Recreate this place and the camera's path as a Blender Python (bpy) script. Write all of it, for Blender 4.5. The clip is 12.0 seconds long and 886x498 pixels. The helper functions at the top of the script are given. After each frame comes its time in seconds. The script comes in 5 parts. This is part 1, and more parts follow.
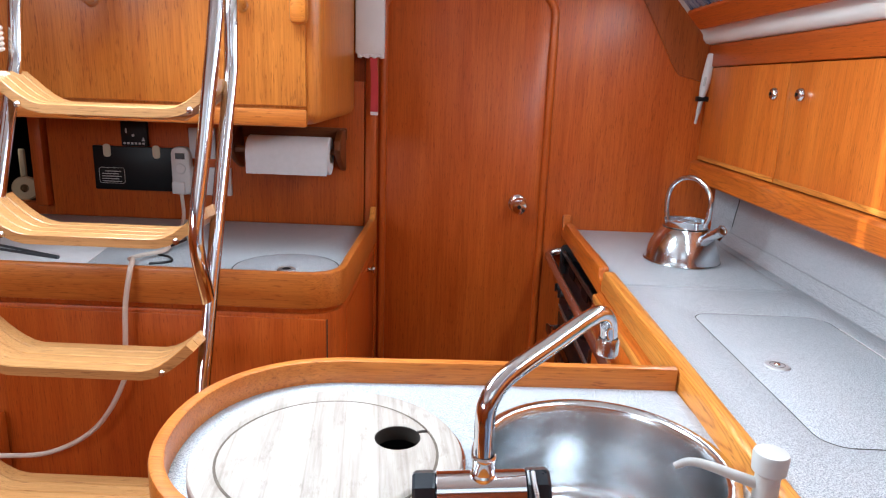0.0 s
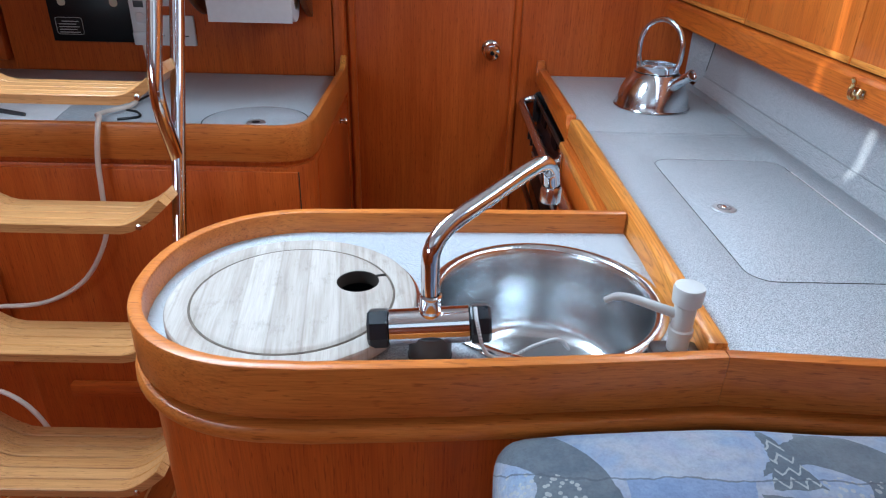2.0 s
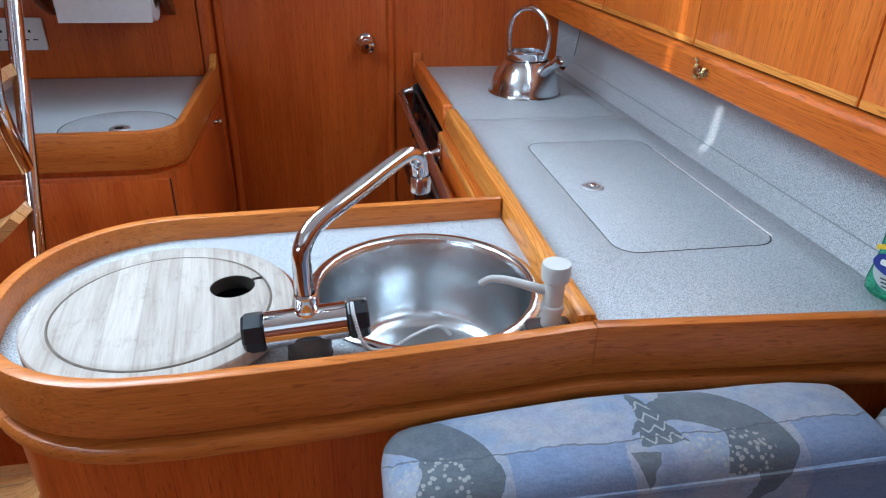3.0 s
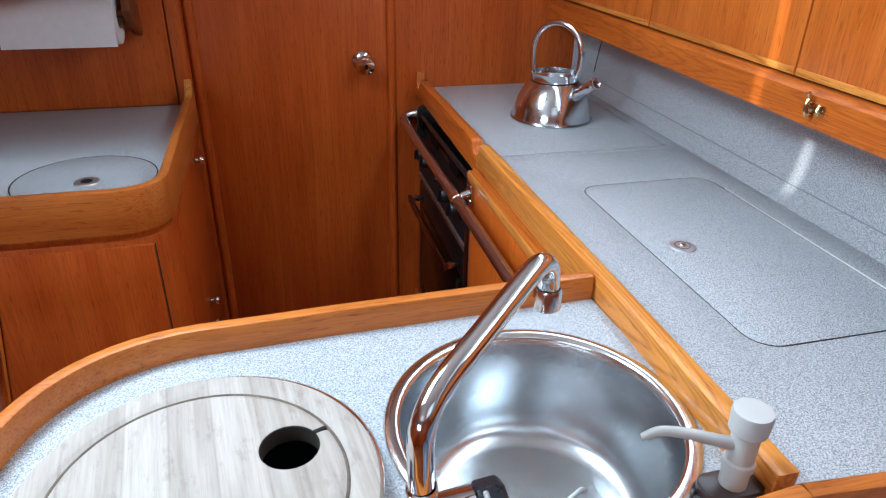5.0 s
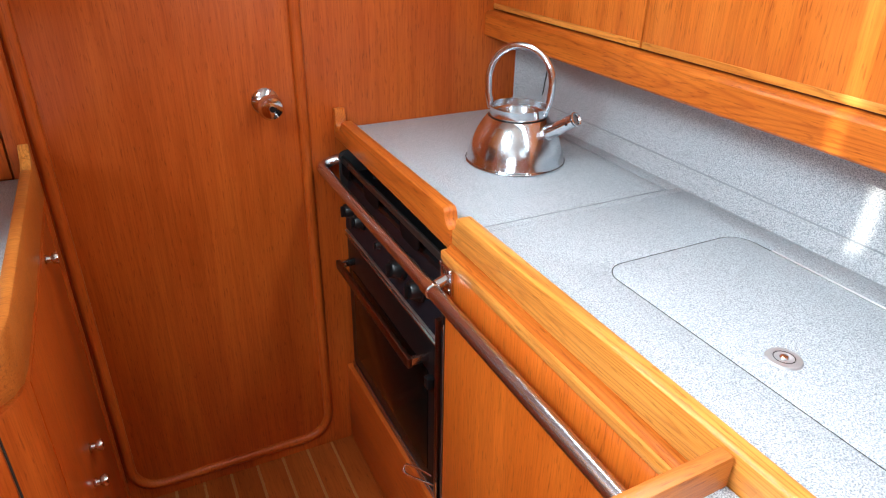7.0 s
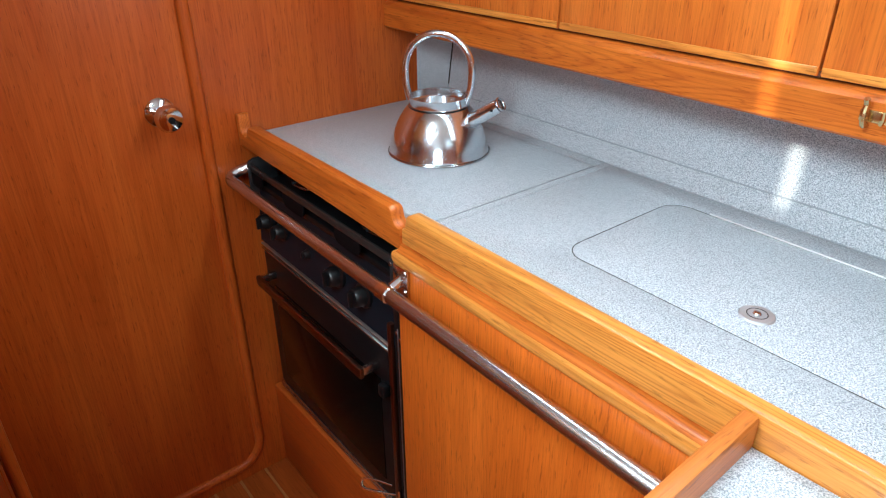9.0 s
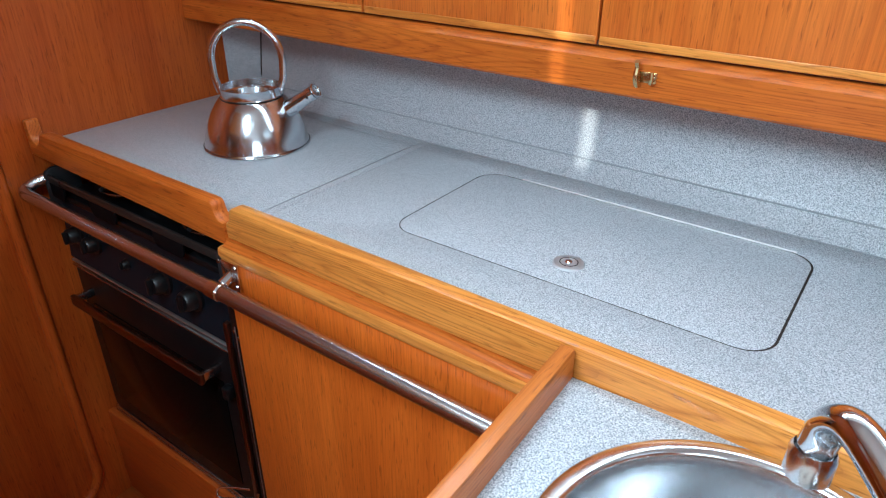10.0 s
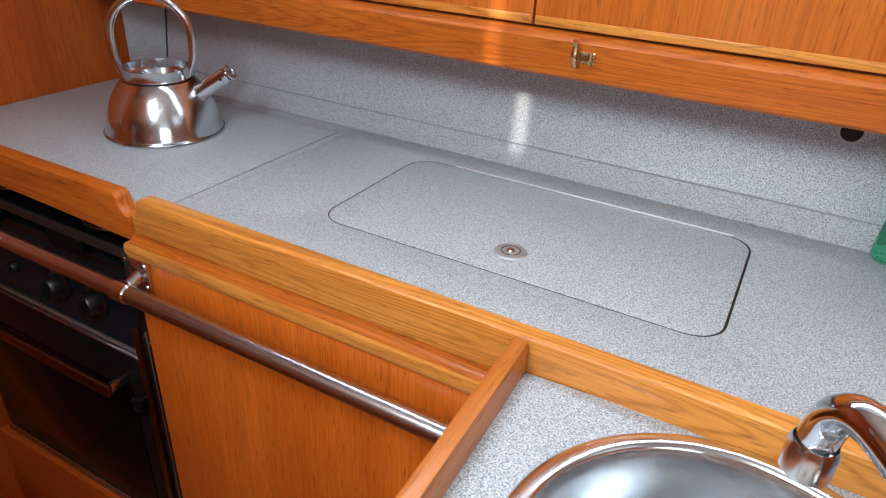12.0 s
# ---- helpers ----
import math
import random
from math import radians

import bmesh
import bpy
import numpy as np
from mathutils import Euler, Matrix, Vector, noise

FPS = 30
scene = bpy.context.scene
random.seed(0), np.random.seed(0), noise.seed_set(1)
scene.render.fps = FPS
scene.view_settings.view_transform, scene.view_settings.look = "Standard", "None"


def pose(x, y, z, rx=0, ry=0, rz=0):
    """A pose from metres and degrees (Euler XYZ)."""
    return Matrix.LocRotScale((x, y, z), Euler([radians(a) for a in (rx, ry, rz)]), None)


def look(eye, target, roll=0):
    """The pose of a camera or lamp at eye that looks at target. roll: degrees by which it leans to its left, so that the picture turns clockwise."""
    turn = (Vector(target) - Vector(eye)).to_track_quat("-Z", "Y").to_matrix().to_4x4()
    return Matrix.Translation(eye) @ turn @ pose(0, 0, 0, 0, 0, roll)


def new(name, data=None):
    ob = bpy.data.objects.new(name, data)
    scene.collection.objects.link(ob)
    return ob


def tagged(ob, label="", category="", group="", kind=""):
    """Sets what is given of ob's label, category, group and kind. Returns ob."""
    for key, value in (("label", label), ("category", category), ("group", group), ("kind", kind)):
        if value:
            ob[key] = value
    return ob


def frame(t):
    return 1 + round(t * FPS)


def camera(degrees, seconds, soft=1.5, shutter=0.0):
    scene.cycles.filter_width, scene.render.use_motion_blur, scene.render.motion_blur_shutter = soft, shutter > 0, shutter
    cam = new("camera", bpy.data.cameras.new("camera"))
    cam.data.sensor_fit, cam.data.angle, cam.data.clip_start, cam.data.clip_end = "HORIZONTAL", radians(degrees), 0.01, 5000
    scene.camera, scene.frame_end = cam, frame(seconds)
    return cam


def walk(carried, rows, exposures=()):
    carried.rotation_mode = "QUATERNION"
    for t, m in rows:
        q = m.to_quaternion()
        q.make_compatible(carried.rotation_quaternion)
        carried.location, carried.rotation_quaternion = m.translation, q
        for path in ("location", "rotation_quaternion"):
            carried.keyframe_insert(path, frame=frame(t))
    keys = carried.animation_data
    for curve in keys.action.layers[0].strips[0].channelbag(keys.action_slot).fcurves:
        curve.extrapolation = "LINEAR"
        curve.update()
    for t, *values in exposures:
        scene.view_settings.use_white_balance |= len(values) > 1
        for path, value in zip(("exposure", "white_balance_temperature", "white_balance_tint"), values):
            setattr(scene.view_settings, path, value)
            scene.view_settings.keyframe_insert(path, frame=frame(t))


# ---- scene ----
cam = camera(67.3, 12.0, 1.2)
PATH = [
    (0, (-0.345, -2.037, 1.307), (-0.366, -0.098, 0.82), 2.1),
    (0.5, (-0.346, -2.039, 1.303), (-0.361, -0.124, 0.728), 2.3),
    (1, (-0.345, -2.032, 1.307), (-0.354, -0.222, 0.455), 2.5),
    (1.5, (-0.333, -2.048, 1.32), (-0.34, -0.261, 0.422), 2.3),
    (2, (-0.301, -2.071, 1.325), (-0.276, -0.29, 0.415), 1.5),
    (2.5, (-0.271, -2.081, 1.334), (-0.059, -0.317, 0.416), 1.2),
    (2.7, (-0.264, -2.082, 1.331), (0.016, -0.328, 0.412), 1.3),
    (4.3, (-0.346, -1.95, 1.32), (0.016, -0.215, 0.395), 1.4),
    (4.5, (-0.356, -1.918, 1.322), (0.002, -0.184, 0.392), 1.9),
    (5, (-0.381, -1.797, 1.335), (0.068, -0.084, 0.405), 1.2),
    (5.5, (-0.356, -1.647, 1.344), (0.138, 0.052, 0.412), 1.9),
    (6, (-0.363, -1.535, 1.343), (0.138, 0.163, 0.413), 1.4),
    (6.5, (-0.398, -1.431, 1.333), (0.253, 0.22, 0.41), -0.2),
    (6.7, (-0.405, -1.41, 1.331), (0.355, 0.19, 0.404), -0.3),
    (8.3, (-0.456, -1.341, 1.299), (0.363, 0.225, 0.363), 2.6),
    (8.5, (-0.458, -1.319, 1.31), (0.362, 0.244, 0.371), 2.0),
    (9, (-0.49, -1.302, 1.311), (0.61, 0.077, 0.369), -0.3),
    (9.5, (-0.497, -1.313, 1.304), (0.805, -0.128, 0.354), 0.2),
    (10, (-0.495, -1.33, 1.3), (0.924, -0.296, 0.343), 0.3),
    (10.5, (-0.481, -1.348, 1.294), (1.004, -0.419, 0.329), 0.4),
    (11, (-0.468, -1.363, 1.285), (1.072, -0.532, 0.318), 0.8),
    (11.5, (-0.469, -1.344, 1.29), (1.091, -0.558, 0.315), 1.5),
    (12, (-0.470, -1.286, 1.270), (1.076, -0.464, 0.302), 2.9),
]
EXPOSURE = [(0, 0.18, 6230, 11), (1.5, -0.2, 5580, 8), (2.5, -0.27, 5630, 6), (4.5, -0.3, 5680, 6), (5.5, 0.0, 6180, 9), (6.5, 0.54, 6280, 6),
            (8.5, 0.54, 6530, 8), (9.0, 0.3, 6100, 3), (9.5, -0.04, 5780, 3), (10.5, -0.22, 5950, 6), (11.5, -0.36, 6380, 10), (12, -0.36, 6630, 11)]
walk(cam, [(t, look(eye, target, roll)) for t, eye, target, roll in PATH], EXPOSURE)

# ---- light: sky, sun through a slot, area lamps added as daylight and fill ----
world = bpy.data.worlds.new("sky_world")
scene.world = world
world.use_nodes = True
SUN_UP, SUN_WAY = 28.0, (1.0, -0.02)
wn = world.node_tree.nodes
sky = wn.new("ShaderNodeTexSky")
sky.sky_type = "NISHITA"
sky.sun_disc = False
sky.sun_elevation = radians(SUN_UP)
sky.sun_rotation = radians(270)
wn["Background"].inputs["Strength"].default_value = 0.12
world.node_tree.links.new(sky.outputs["Color"], wn["Background"].inputs["Color"])

sun = new("sun", bpy.data.lights.new("sun", "SUN"))
sun.data.energy, sun.data.angle, sun.data.color = 3.4, radians(0.5), (1.0, 0.93, 0.82)
sun.matrix_world = look((-8, 0.16 - 0.9, 1.2 + 8 * math.tan(radians(SUN_UP))), (0, -0.9, 1.2))


def daylight(name, place, target, wide, deep, watts, colour=(0.80, 0.925, 1.0)):
    lamp = new(name, bpy.data.lights.new(name, "AREA"))
    lamp.data.shape, lamp.data.size, lamp.data.size_y = "RECTANGLE", wide, deep
    lamp.data.energy, lamp.data.color = watts, colour
    lamp.matrix_world = look(place, target)
    return lamp


daylight("companionway_daylight", (-0.95, -1.06, 1.86), (-0.49, -1.70, 1.06), 0.80, 0.40, 36.0)
# weak fill lamp under an assumed, unseen saloon hatch
daylight("saloon_fill_lamp", (-0.3, -2.55, 1.84), (-0.25, -1.9, 0.8), 0.6, 0.6, 1.5)
# fill lamp added to brighten the door and fronts; no port window is seen
daylight("port_fill_lamp", (-2.15, -2.55, 1.52), (0.0, -0.5, 1.0), 1.7, 0.24, 21.0)
daylight("starboard_window_daylight", (0.235, -1.05, 1.545), (-0.50, -1.05, 1.10), 1.30, 0.10, 6.4)

# ---- materials ----


def material(name, colour=(0.8, 0.8, 0.8), rough=0.5, metal=0.0, coat=0.0, coat_rough=0.1):
    m = bpy.data.materials.new(name)
    m.use_nodes = True
    b = m.node_tree.nodes["Principled BSDF"]
    b.inputs["Base Color"].default_value = (*colour, 1)
    b.inputs["Roughness"].default_value = rough
    b.inputs["Metallic"].default_value = metal
    b.inputs["Coat Weight"].default_value = coat
    b.inputs["Coat Roughness"].default_value = coat_rough
    return m, m.node_tree.nodes, m.node_tree.links, b


def coords(n, l, scale, shift=True):
    tc, mp = n.new("ShaderNodeTexCoord"), n.new("ShaderNodeMapping")
    mp.inputs["Scale"].default_value = scale
    if shift:
        oi, mul, add = n.new("ShaderNodeObjectInfo"), n.new("ShaderNodeMath"), n.new("ShaderNodeVectorMath")
        mul.operation, mul.inputs[1].default_value = "MULTIPLY", 7.3
        l.new(oi.outputs["Random"], mul.inputs[0])
        l.new(tc.outputs["Object"], add.inputs[0])
        l.new(mul.outputs[0], add.inputs[1])
        l.new(add.outputs[0], mp.inputs["Vector"])
    else:
        l.new(tc.outputs["Object"], mp.inputs["Vector"])
    return mp.outputs["Vector"]


def noise_tex(n, l, vec, scale, detail=4.0, rough=0.6, dist=0.0):
    t = n.new("ShaderNodeTexNoise")
    t.inputs["Scale"].default_value, t.inputs["Detail"].default_value = scale, detail
    t.inputs["Roughness"].default_value, t.inputs["Distortion"].default_value = rough, dist
    l.new(vec, t.inputs["Vector"])
    return t.outputs["Fac"]


def ramp(n, l, fac, stops, constant=False):
    r = n.new("ShaderNodeValToRGB")
    if constant:
        r.color_ramp.interpolation = "CONSTANT"
    e = r.color_ramp.elements
    while len(e) < len(stops):
        e.new(0.5)
    for k, (p, c) in enumerate(stops):
        e[k].position, e[k].color = p, (*c, 1)
    l.new(fac, r.inputs["Fac"])
    return r.outputs["Color"]


def mix(n, l, kind, fac, a, b):
    m = n.new("ShaderNodeMix")
    m.data_type, m.blend_type = "RGBA", kind
    if isinstance(fac, float):
        m.inputs["Factor"].default_value = fac
    else:
        l.new(fac, m.inputs["Factor"])
    l.new(a, m.inputs["A"])
    if isinstance(b, tuple):
        m.inputs["B"].default_value = (*b, 1)
    else:
        l.new(b, m.inputs["B"])
    return m.outputs["Result"]


def bump(n, l, b, fac, strength, distance):
    u = n.new("ShaderNodeBump")
    u.inputs["Strength"].default_value, u.inputs["Distance"].default_value = strength, distance
    l.new(fac, u.inputs["Height"])
    l.new(u.outputs["Normal"], b.inputs["Normal"])


def wood(name, axis, dark, light, rough=0.36, coat=0.12, grain=1.0, figure=0.45, lines=0.10):
    """Varnished timber with its grain along one axis: broad tone, straight streaks, open pores and growth lines."""
    m, n, l, b = material(name, light, rough, 0.0, coat, 0.2)
    b.inputs["Specular IOR Level"].default_value = 0.3

    def along(run, across):
        return coords(n, l, tuple(run if a == axis else across for a in "xyz"))
    broad = noise_tex(n, l, along(1.0 * grain, 11.0 * grain), 1.6, 4.0, 0.55, 0.6)
    streak = noise_tex(n, l, along(2.2, 105.0), 1.0, 4.0, 0.7, 0.25)
    fine = noise_tex(n, l, along(10.0, 420.0), 1.0, 3.0, 0.65)
    pore = noise_tex(n, l, along(34.0, 330.0), 1.0, 2.0, 0.5)
    cc = ramp(n, l, broad, [(0.28, dark), (0.72, light)])
    cc = mix(n, l, "MULTIPLY", 0.10 + 0.45 * figure, cc, ramp(n, l, streak, [(0.34, (0.52, 0.42, 0.34)), (0.52, (1, 1, 1)), (0.68, (0.88, 0.82, 0.76))]))
    cc = mix(n, l, "MULTIPLY", 0.36, cc, ramp(n, l, fine, [(0.36, (0.55, 0.44, 0.36)), (0.56, (1, 1, 1))]))
    cc = mix(n, l, "MULTIPLY", 0.55, cc, ramp(n, l, pore, [(0.30, (0.36, 0.24, 0.17)), (0.40, (1, 1, 1))]))
    field = noise_tex(n, l, along(0.75, 13.0), 1.0, 1.5, 0.45, 0.2)
    many, saw = n.new("ShaderNodeMath"), n.new("ShaderNodeMath")
    many.operation, many.inputs[1].default_value = "MULTIPLY", 34.0
    saw.operation = "FRACT"
    l.new(field, many.inputs[0])
    l.new(many.outputs[0], saw.inputs[0])
    cc = mix(n, l, "MULTIPLY", lines, cc, ramp(n, l, saw.outputs[0], [(0.0, (0.42, 0.25, 0.14)), (0.12, (0.62, 0.44, 0.30)), (0.34, (1, 1, 1)), (0.80, (0.96, 0.92, 0.86)), (1.0, (0.62, 0.44, 0.30))]))
    tone = ramp(n, l, noise_tex(n, l, coords(n, l, (1, 1, 1)), 3.5, 3.0, 0.6), [(0.3, (0.86, 0.80, 0.74)), (0.7, (1, 1, 1))])
    cc = mix(n, l, "MULTIPLY", 0.5, cc, tone)
    l.new(cc, b.inputs["Base Color"])
    rr = n.new("ShaderNodeMapRange")
    rr.inputs["To Min"].default_value, rr.inputs["To Max"].default_value = rough - 0.06, rough + 0.1
    l.new(broad, rr.inputs["Value"])
    l.new(rr.outputs["Result"], b.inputs["Roughness"])
    bump(n, l, b, fine, 0.12, 0.002)
    return m


TEAK_D, TEAK_L = (0.46, 0.078, 0.009), (0.60, 0.130, 0.017)
GOLD_D, GOLD_L = (0.62, 0.185, 0.028), (0.80, 0.30, 0.056)
teak_z, teak_x, teak_y = (wood("teak_" + a, a, TEAK_D, TEAK_L) for a in "zxy")
gold_x = wood("golden_trim_x", "x", GOLD_D, GOLD_L, 0.30, 0.35, 1.0, 0.45)
gold_y = wood("golden_trim_y", "y", (0.74, 0.262, 0.044), (0.92, 0.43, 0.095), 0.30, 0.3, 1.0, 0.25, 0.50)
step_wood = wood("ladder_ash", "x", (0.52, 0.245, 0.083), (0.68, 0.368, 0.146), 0.35, 0.3, 1.0, 0.2, 0.1)
pale_gold_z = wood("pale_golden_panel_z", "z", (0.54, 0.160, 0.024), (0.72, 0.265, 0.048), 0.34, 0.15)
penin_x = wood("peninsula_trim_x", "x", (0.53, 0.150, 0.025), (0.70, 0.245, 0.048), 0.32, 0.25, 1.0, 0.35, 0.15)
fiddle_y = wood("fiddle_trim_y", "y", (0.54, 0.122, 0.014), (0.72, 0.205, 0.028), 0.32, 0.25, 1.0, 0.3, 0.42)
cup_z = wood("cupboard_door_z", "z", (0.64, 0.152, 0.018), (0.84, 0.246, 0.037), 0.34, 0.18)
front_z = wood("galley_front_z", "z", (0.64, 0.130, 0.012), (0.84, 0.208, 0.024), 0.34, 0.2, 0.7, 0.02, 0.14)
sole_wood = wood("sole_teak", "y", (0.36, 0.078, 0.013), (0.50, 0.130, 0.024), 0.34, 0.12)
holly, *_ = material("pale_holly", (0.46, 0.20, 0.06), 0.35, 0.0, 0.3)
groove_dark, *_ = material("dark_gap", (0.018, 0.012, 0.009), 0.8)


def laminate():
    m, n, l, b = material("grey_laminate", (0.5, 0.53, 0.56), 0.40)
    v = coords(n, l, (1, 1, 1), False)
    turn = n.new("ShaderNodeMapping")
    turn.inputs["Rotation"].default_value = (0.61, 0.43, 0.29)
    l.new(v, turn.inputs["Vector"])
    v = turn.outputs["Vector"]
    f1 = noise_tex(n, l, v, 600.0, 2.5, 0.65)
    f2 = noise_tex(n, l, v, 900.0, 1.0, 0.5)
    f3 = noise_tex(n, l, v, 5.0, 3.0, 0.5)
    c = ramp(n, l, f1, [(0.37, (0.205, 0.23, 0.26)), (0.49, (0.45, 0.485, 0.525)), (0.62, (0.69, 0.725, 0.755))])
    c = mix(n, l, "MULTIPLY", 0.35, c, ramp(n, l, f2, [(0.35, (0.45, 0.45, 0.47)), (0.55, (1, 1, 1))]))
    c = mix(n, l, "MULTIPLY", 0.25, c, ramp(n, l, f3, [(0.3, (0.8, 0.8, 0.8)), (0.7, (1, 1, 1))]))
    l.new(c, b.inputs["Base Color"])
    bump(n, l, b, f1, 0.06, 0.0008)
    return m


def bleached():
    """Sun-bleached beech glued up from staves, with a soft worn grain."""
    m, n, l, b = material("bleached_board", (0.6, 0.55, 0.5), 0.62)
    tc, mp = n.new("ShaderNodeTexCoord"), n.new("ShaderNodeMapping")
    mp.inputs["Rotation"].default_value = (0, 0, radians(-7))
    l.new(tc.outputs["Object"], mp.inputs["Vector"])

    def stretched(scale):
        s = n.new("ShaderNodeMapping")
        s.inputs["Scale"].default_value = scale
        l.new(mp.outputs["Vector"], s.inputs["Vector"])
        return s.outputs["Vector"]
    vo = n.new("ShaderNodeTexVoronoi")
    vo.voronoi_dimensions = "1D"
    vo.inputs["Scale"].default_value = 26.0
    sx = n.new("ShaderNodeSeparateXYZ")
    l.new(mp.outputs["Vector"], sx.inputs["Vector"])
    l.new(sx.outputs["X"], vo.inputs["W"])
    sc = n.new("ShaderNodeSeparateColor")
    l.new(vo.outputs["Color"], sc.inputs["Color"])
    stave = ramp(n, l, sc.outputs["Red"], [(0.0, (0.44, 0.39, 0.35)), (1.0, (0.52, 0.472, 0.43))])
    ve = n.new("ShaderNodeTexVoronoi")
    ve.voronoi_dimensions, ve.feature = "1D", "DISTANCE_TO_EDGE"
    ve.inputs["Scale"].default_value = 26.0
    l.new(sx.outputs["X"], ve.inputs["W"])
    stave = mix(n, l, "MULTIPLY", 0.35, stave, ramp(n, l, ve.outputs["Distance"], [(0.0, (0.55, 0.50, 0.46)), (0.05, (1, 1, 1))]))
    broad = noise_tex(n, l, stretched((60.0, 5.0, 5.0)), 1.4, 4.0, 0.6, 0.4)
    fine = noise_tex(n, l, stretched((420.0, 16.0, 16.0)), 1.0, 3.0, 0.6)
    wear = noise_tex(n, l, stretched((2.6, 1.0, 1.0)), 20.0, 6.0, 0.75)
    c = mix(n, l, "MULTIPLY", 0.55, stave, ramp(n, l, broad, [(0.33, (0.62, 0.57, 0.52)), (0.62, (1, 1, 1))]))
    c = mix(n, l, "MULTIPLY", 0.35, c, ramp(n, l, fine, [(0.3, (0.6, 0.55, 0.5)), (0.6, (1, 1, 1))]))
    c = mix(n, l, "MULTIPLY", 0.5, c, ramp(n, l, wear, [(0.34, (0.58, 0.53, 0.49)), (0.46, (1, 1, 1))]))
    l.new(c, b.inputs["Base Color"])
    bump(n, l, b, fine, 0.15, 0.001)
    return m


board_wood = bleached()


def metal(name, colour, rough, streak=0.0, axis="z", spread=0.14, scale=38.0):
    m, n, l, b = material(name, colour, rough, 1.0)
    v = coords(n, l, (1, 1, 1), False)
    f = noise_tex(n, l, v, scale, 3.0, 0.6)
    rr = n.new("ShaderNodeMapRange")
    rr.inputs["To Min"].default_value, rr.inputs["To Max"].default_value = max(0.02, rough - spread * 0.36), rough + spread * 0.64
    l.new(f, rr.inputs["Value"])
    l.new(rr.outputs["Result"], b.inputs["Roughness"])
    if streak:
        vs = coords(n, l, tuple(6.0 if a == axis else 260.0 for a in "xyz"), False)
        bump(n, l, b, noise_tex(n, l, vs, 2.0, 2.0, 0.5), streak, 0.0006)
    return m


def plain(name, colour, rough, coat=0.0, spread=0.12, scale=30.0):
    m, n, l, b = material(name, colour, rough, 0.0, coat)
    f = noise_tex(n, l, coords(n, l, (1, 1, 1), False), scale, 4.0, 0.6)
    l.new(ramp(n, l, f, [(0.3, tuple(c * (1 - spread) for c in colour)), (0.7, colour)]), b.inputs["Base Color"])
    rr = n.new("ShaderNodeMapRange")
    rr.inputs["To Min"].default_value, rr.inputs["To Max"].default_value = max(0.03, rough - 0.08), rough + 0.08
    l.new(f, rr.inputs["Value"])
    l.new(rr.outputs["Result"], b.inputs["Roughness"])
    return m


def glass(name, colour, rough=0.03):
    m, n, l, b = material(name, colour, rough)
    b.inputs["Transmission Weight"].default_value = 1.0
    b.inputs["IOR"].default_value = 1.4
    return m


grey = laminate()
steel = metal("brushed_steel", (0.58, 0.60, 0.62), 0.24, 0.0, "x", 0.04, 9.0)
kettle_steel = metal("kettle_steel", (0.66, 0.69, 0.72), 0.16, 0.0, "z", 0.04, 20.0)
lock_metal = metal("lock_metal", (0.60, 0.62, 0.64), 0.55)
guard_metal = plain("guard_metal", (0.022, 0.018, 0.017), 0.3)
polished = metal("polished_steel", (0.74, 0.745, 0.75), 0.17)
chrome = metal("chrome", (0.70, 0.71, 0.74), 0.05)
rail_metal = metal("rail_steel", (0.56, 0.555, 0.565), 0.25, 0.0, "y", 0.05, 15.0)
satin = metal("satin_steel", (0.72, 0.72, 0.72), 0.40)
brass = metal("brass", (0.62, 0.47, 0.24), 0.22)
black_enamel = plain("black_enamel", (0.006, 0.006, 0.007), 0.36)
black_enamel.node_tree.nodes["Principled BSDF"].inputs["Specular IOR Level"].default_value = 0.25
black_iron = plain("black_iron", (0.02, 0.02, 0.022), 0.5)
oven_glass, _, _, og = material("oven_glass", (0.003, 0.003, 0.003), 0.16)
og.inputs["Specular IOR Level"].default_value = 0.08
dark_bronze = metal("dark_bronze", (0.20, 0.12, 0.09), 0.3)
black_plastic = plain("black_plastic", (0.006, 0.006, 0.007), 0.4)
black_plastic.node_tree.nodes["Principled BSDF"].inputs["Specular IOR Level"].default_value = 0.25
brown_gap = plain("brown_gap", (0.09, 0.028, 0.010), 0.7)
hinge_alloy = metal("hinge_alloy", (0.93, 0.93, 0.93), 0.6)
slate_plastic = plain("slate_plastic", (0.012, 0.017, 0.024), 0.3)
joint_grey = plain("joint_grey", (0.33, 0.355, 0.38), 0.5)
dark_grey_plastic = plain("dark_grey_plastic", (0.06, 0.065, 0.07), 0.45)
white_plastic = plain("white_plastic", (0.74, 0.74, 0.74), 0.35, 0.0, 0.05)
cream_plastic = plain("grey_white_plastic", (0.54, 0.54, 0.53), 0.4, 0.0, 0.08)
brown_plastic = plain("dark_brown_plastic", (0.05, 0.03, 0.028), 0.35)
white_liner = plain("white_liner", (0.78, 0.76, 0.72), 0.5, 0.0, 0.06, 4.0)
paper = plain("white_paper", (0.80, 0.80, 0.82), 0.85, 0.0, 0.06, 60.0)
red_strap = plain("red_strap", (0.55, 0.04, 0.05), 0.5)
rope_white = plain("white_cable", (0.74, 0.62, 0.53), 0.5)
hatch_acrylic = plain("smoked_acrylic", (0.10, 0.10, 0.11), 0.15)
green_gel = glass("green_gel", (0.14, 0.80, 0.48), 0.12)
green_gel.node_tree.nodes["Principled BSDF"].inputs["Transmission Weight"].default_value = 0.85
clear_plastic = plain("frosted_plastic", (0.50, 0.66, 0.58), 0.25, 0.3)
label_blue = plain("label_blue", (0.02, 0.04, 0.26), 0.4)
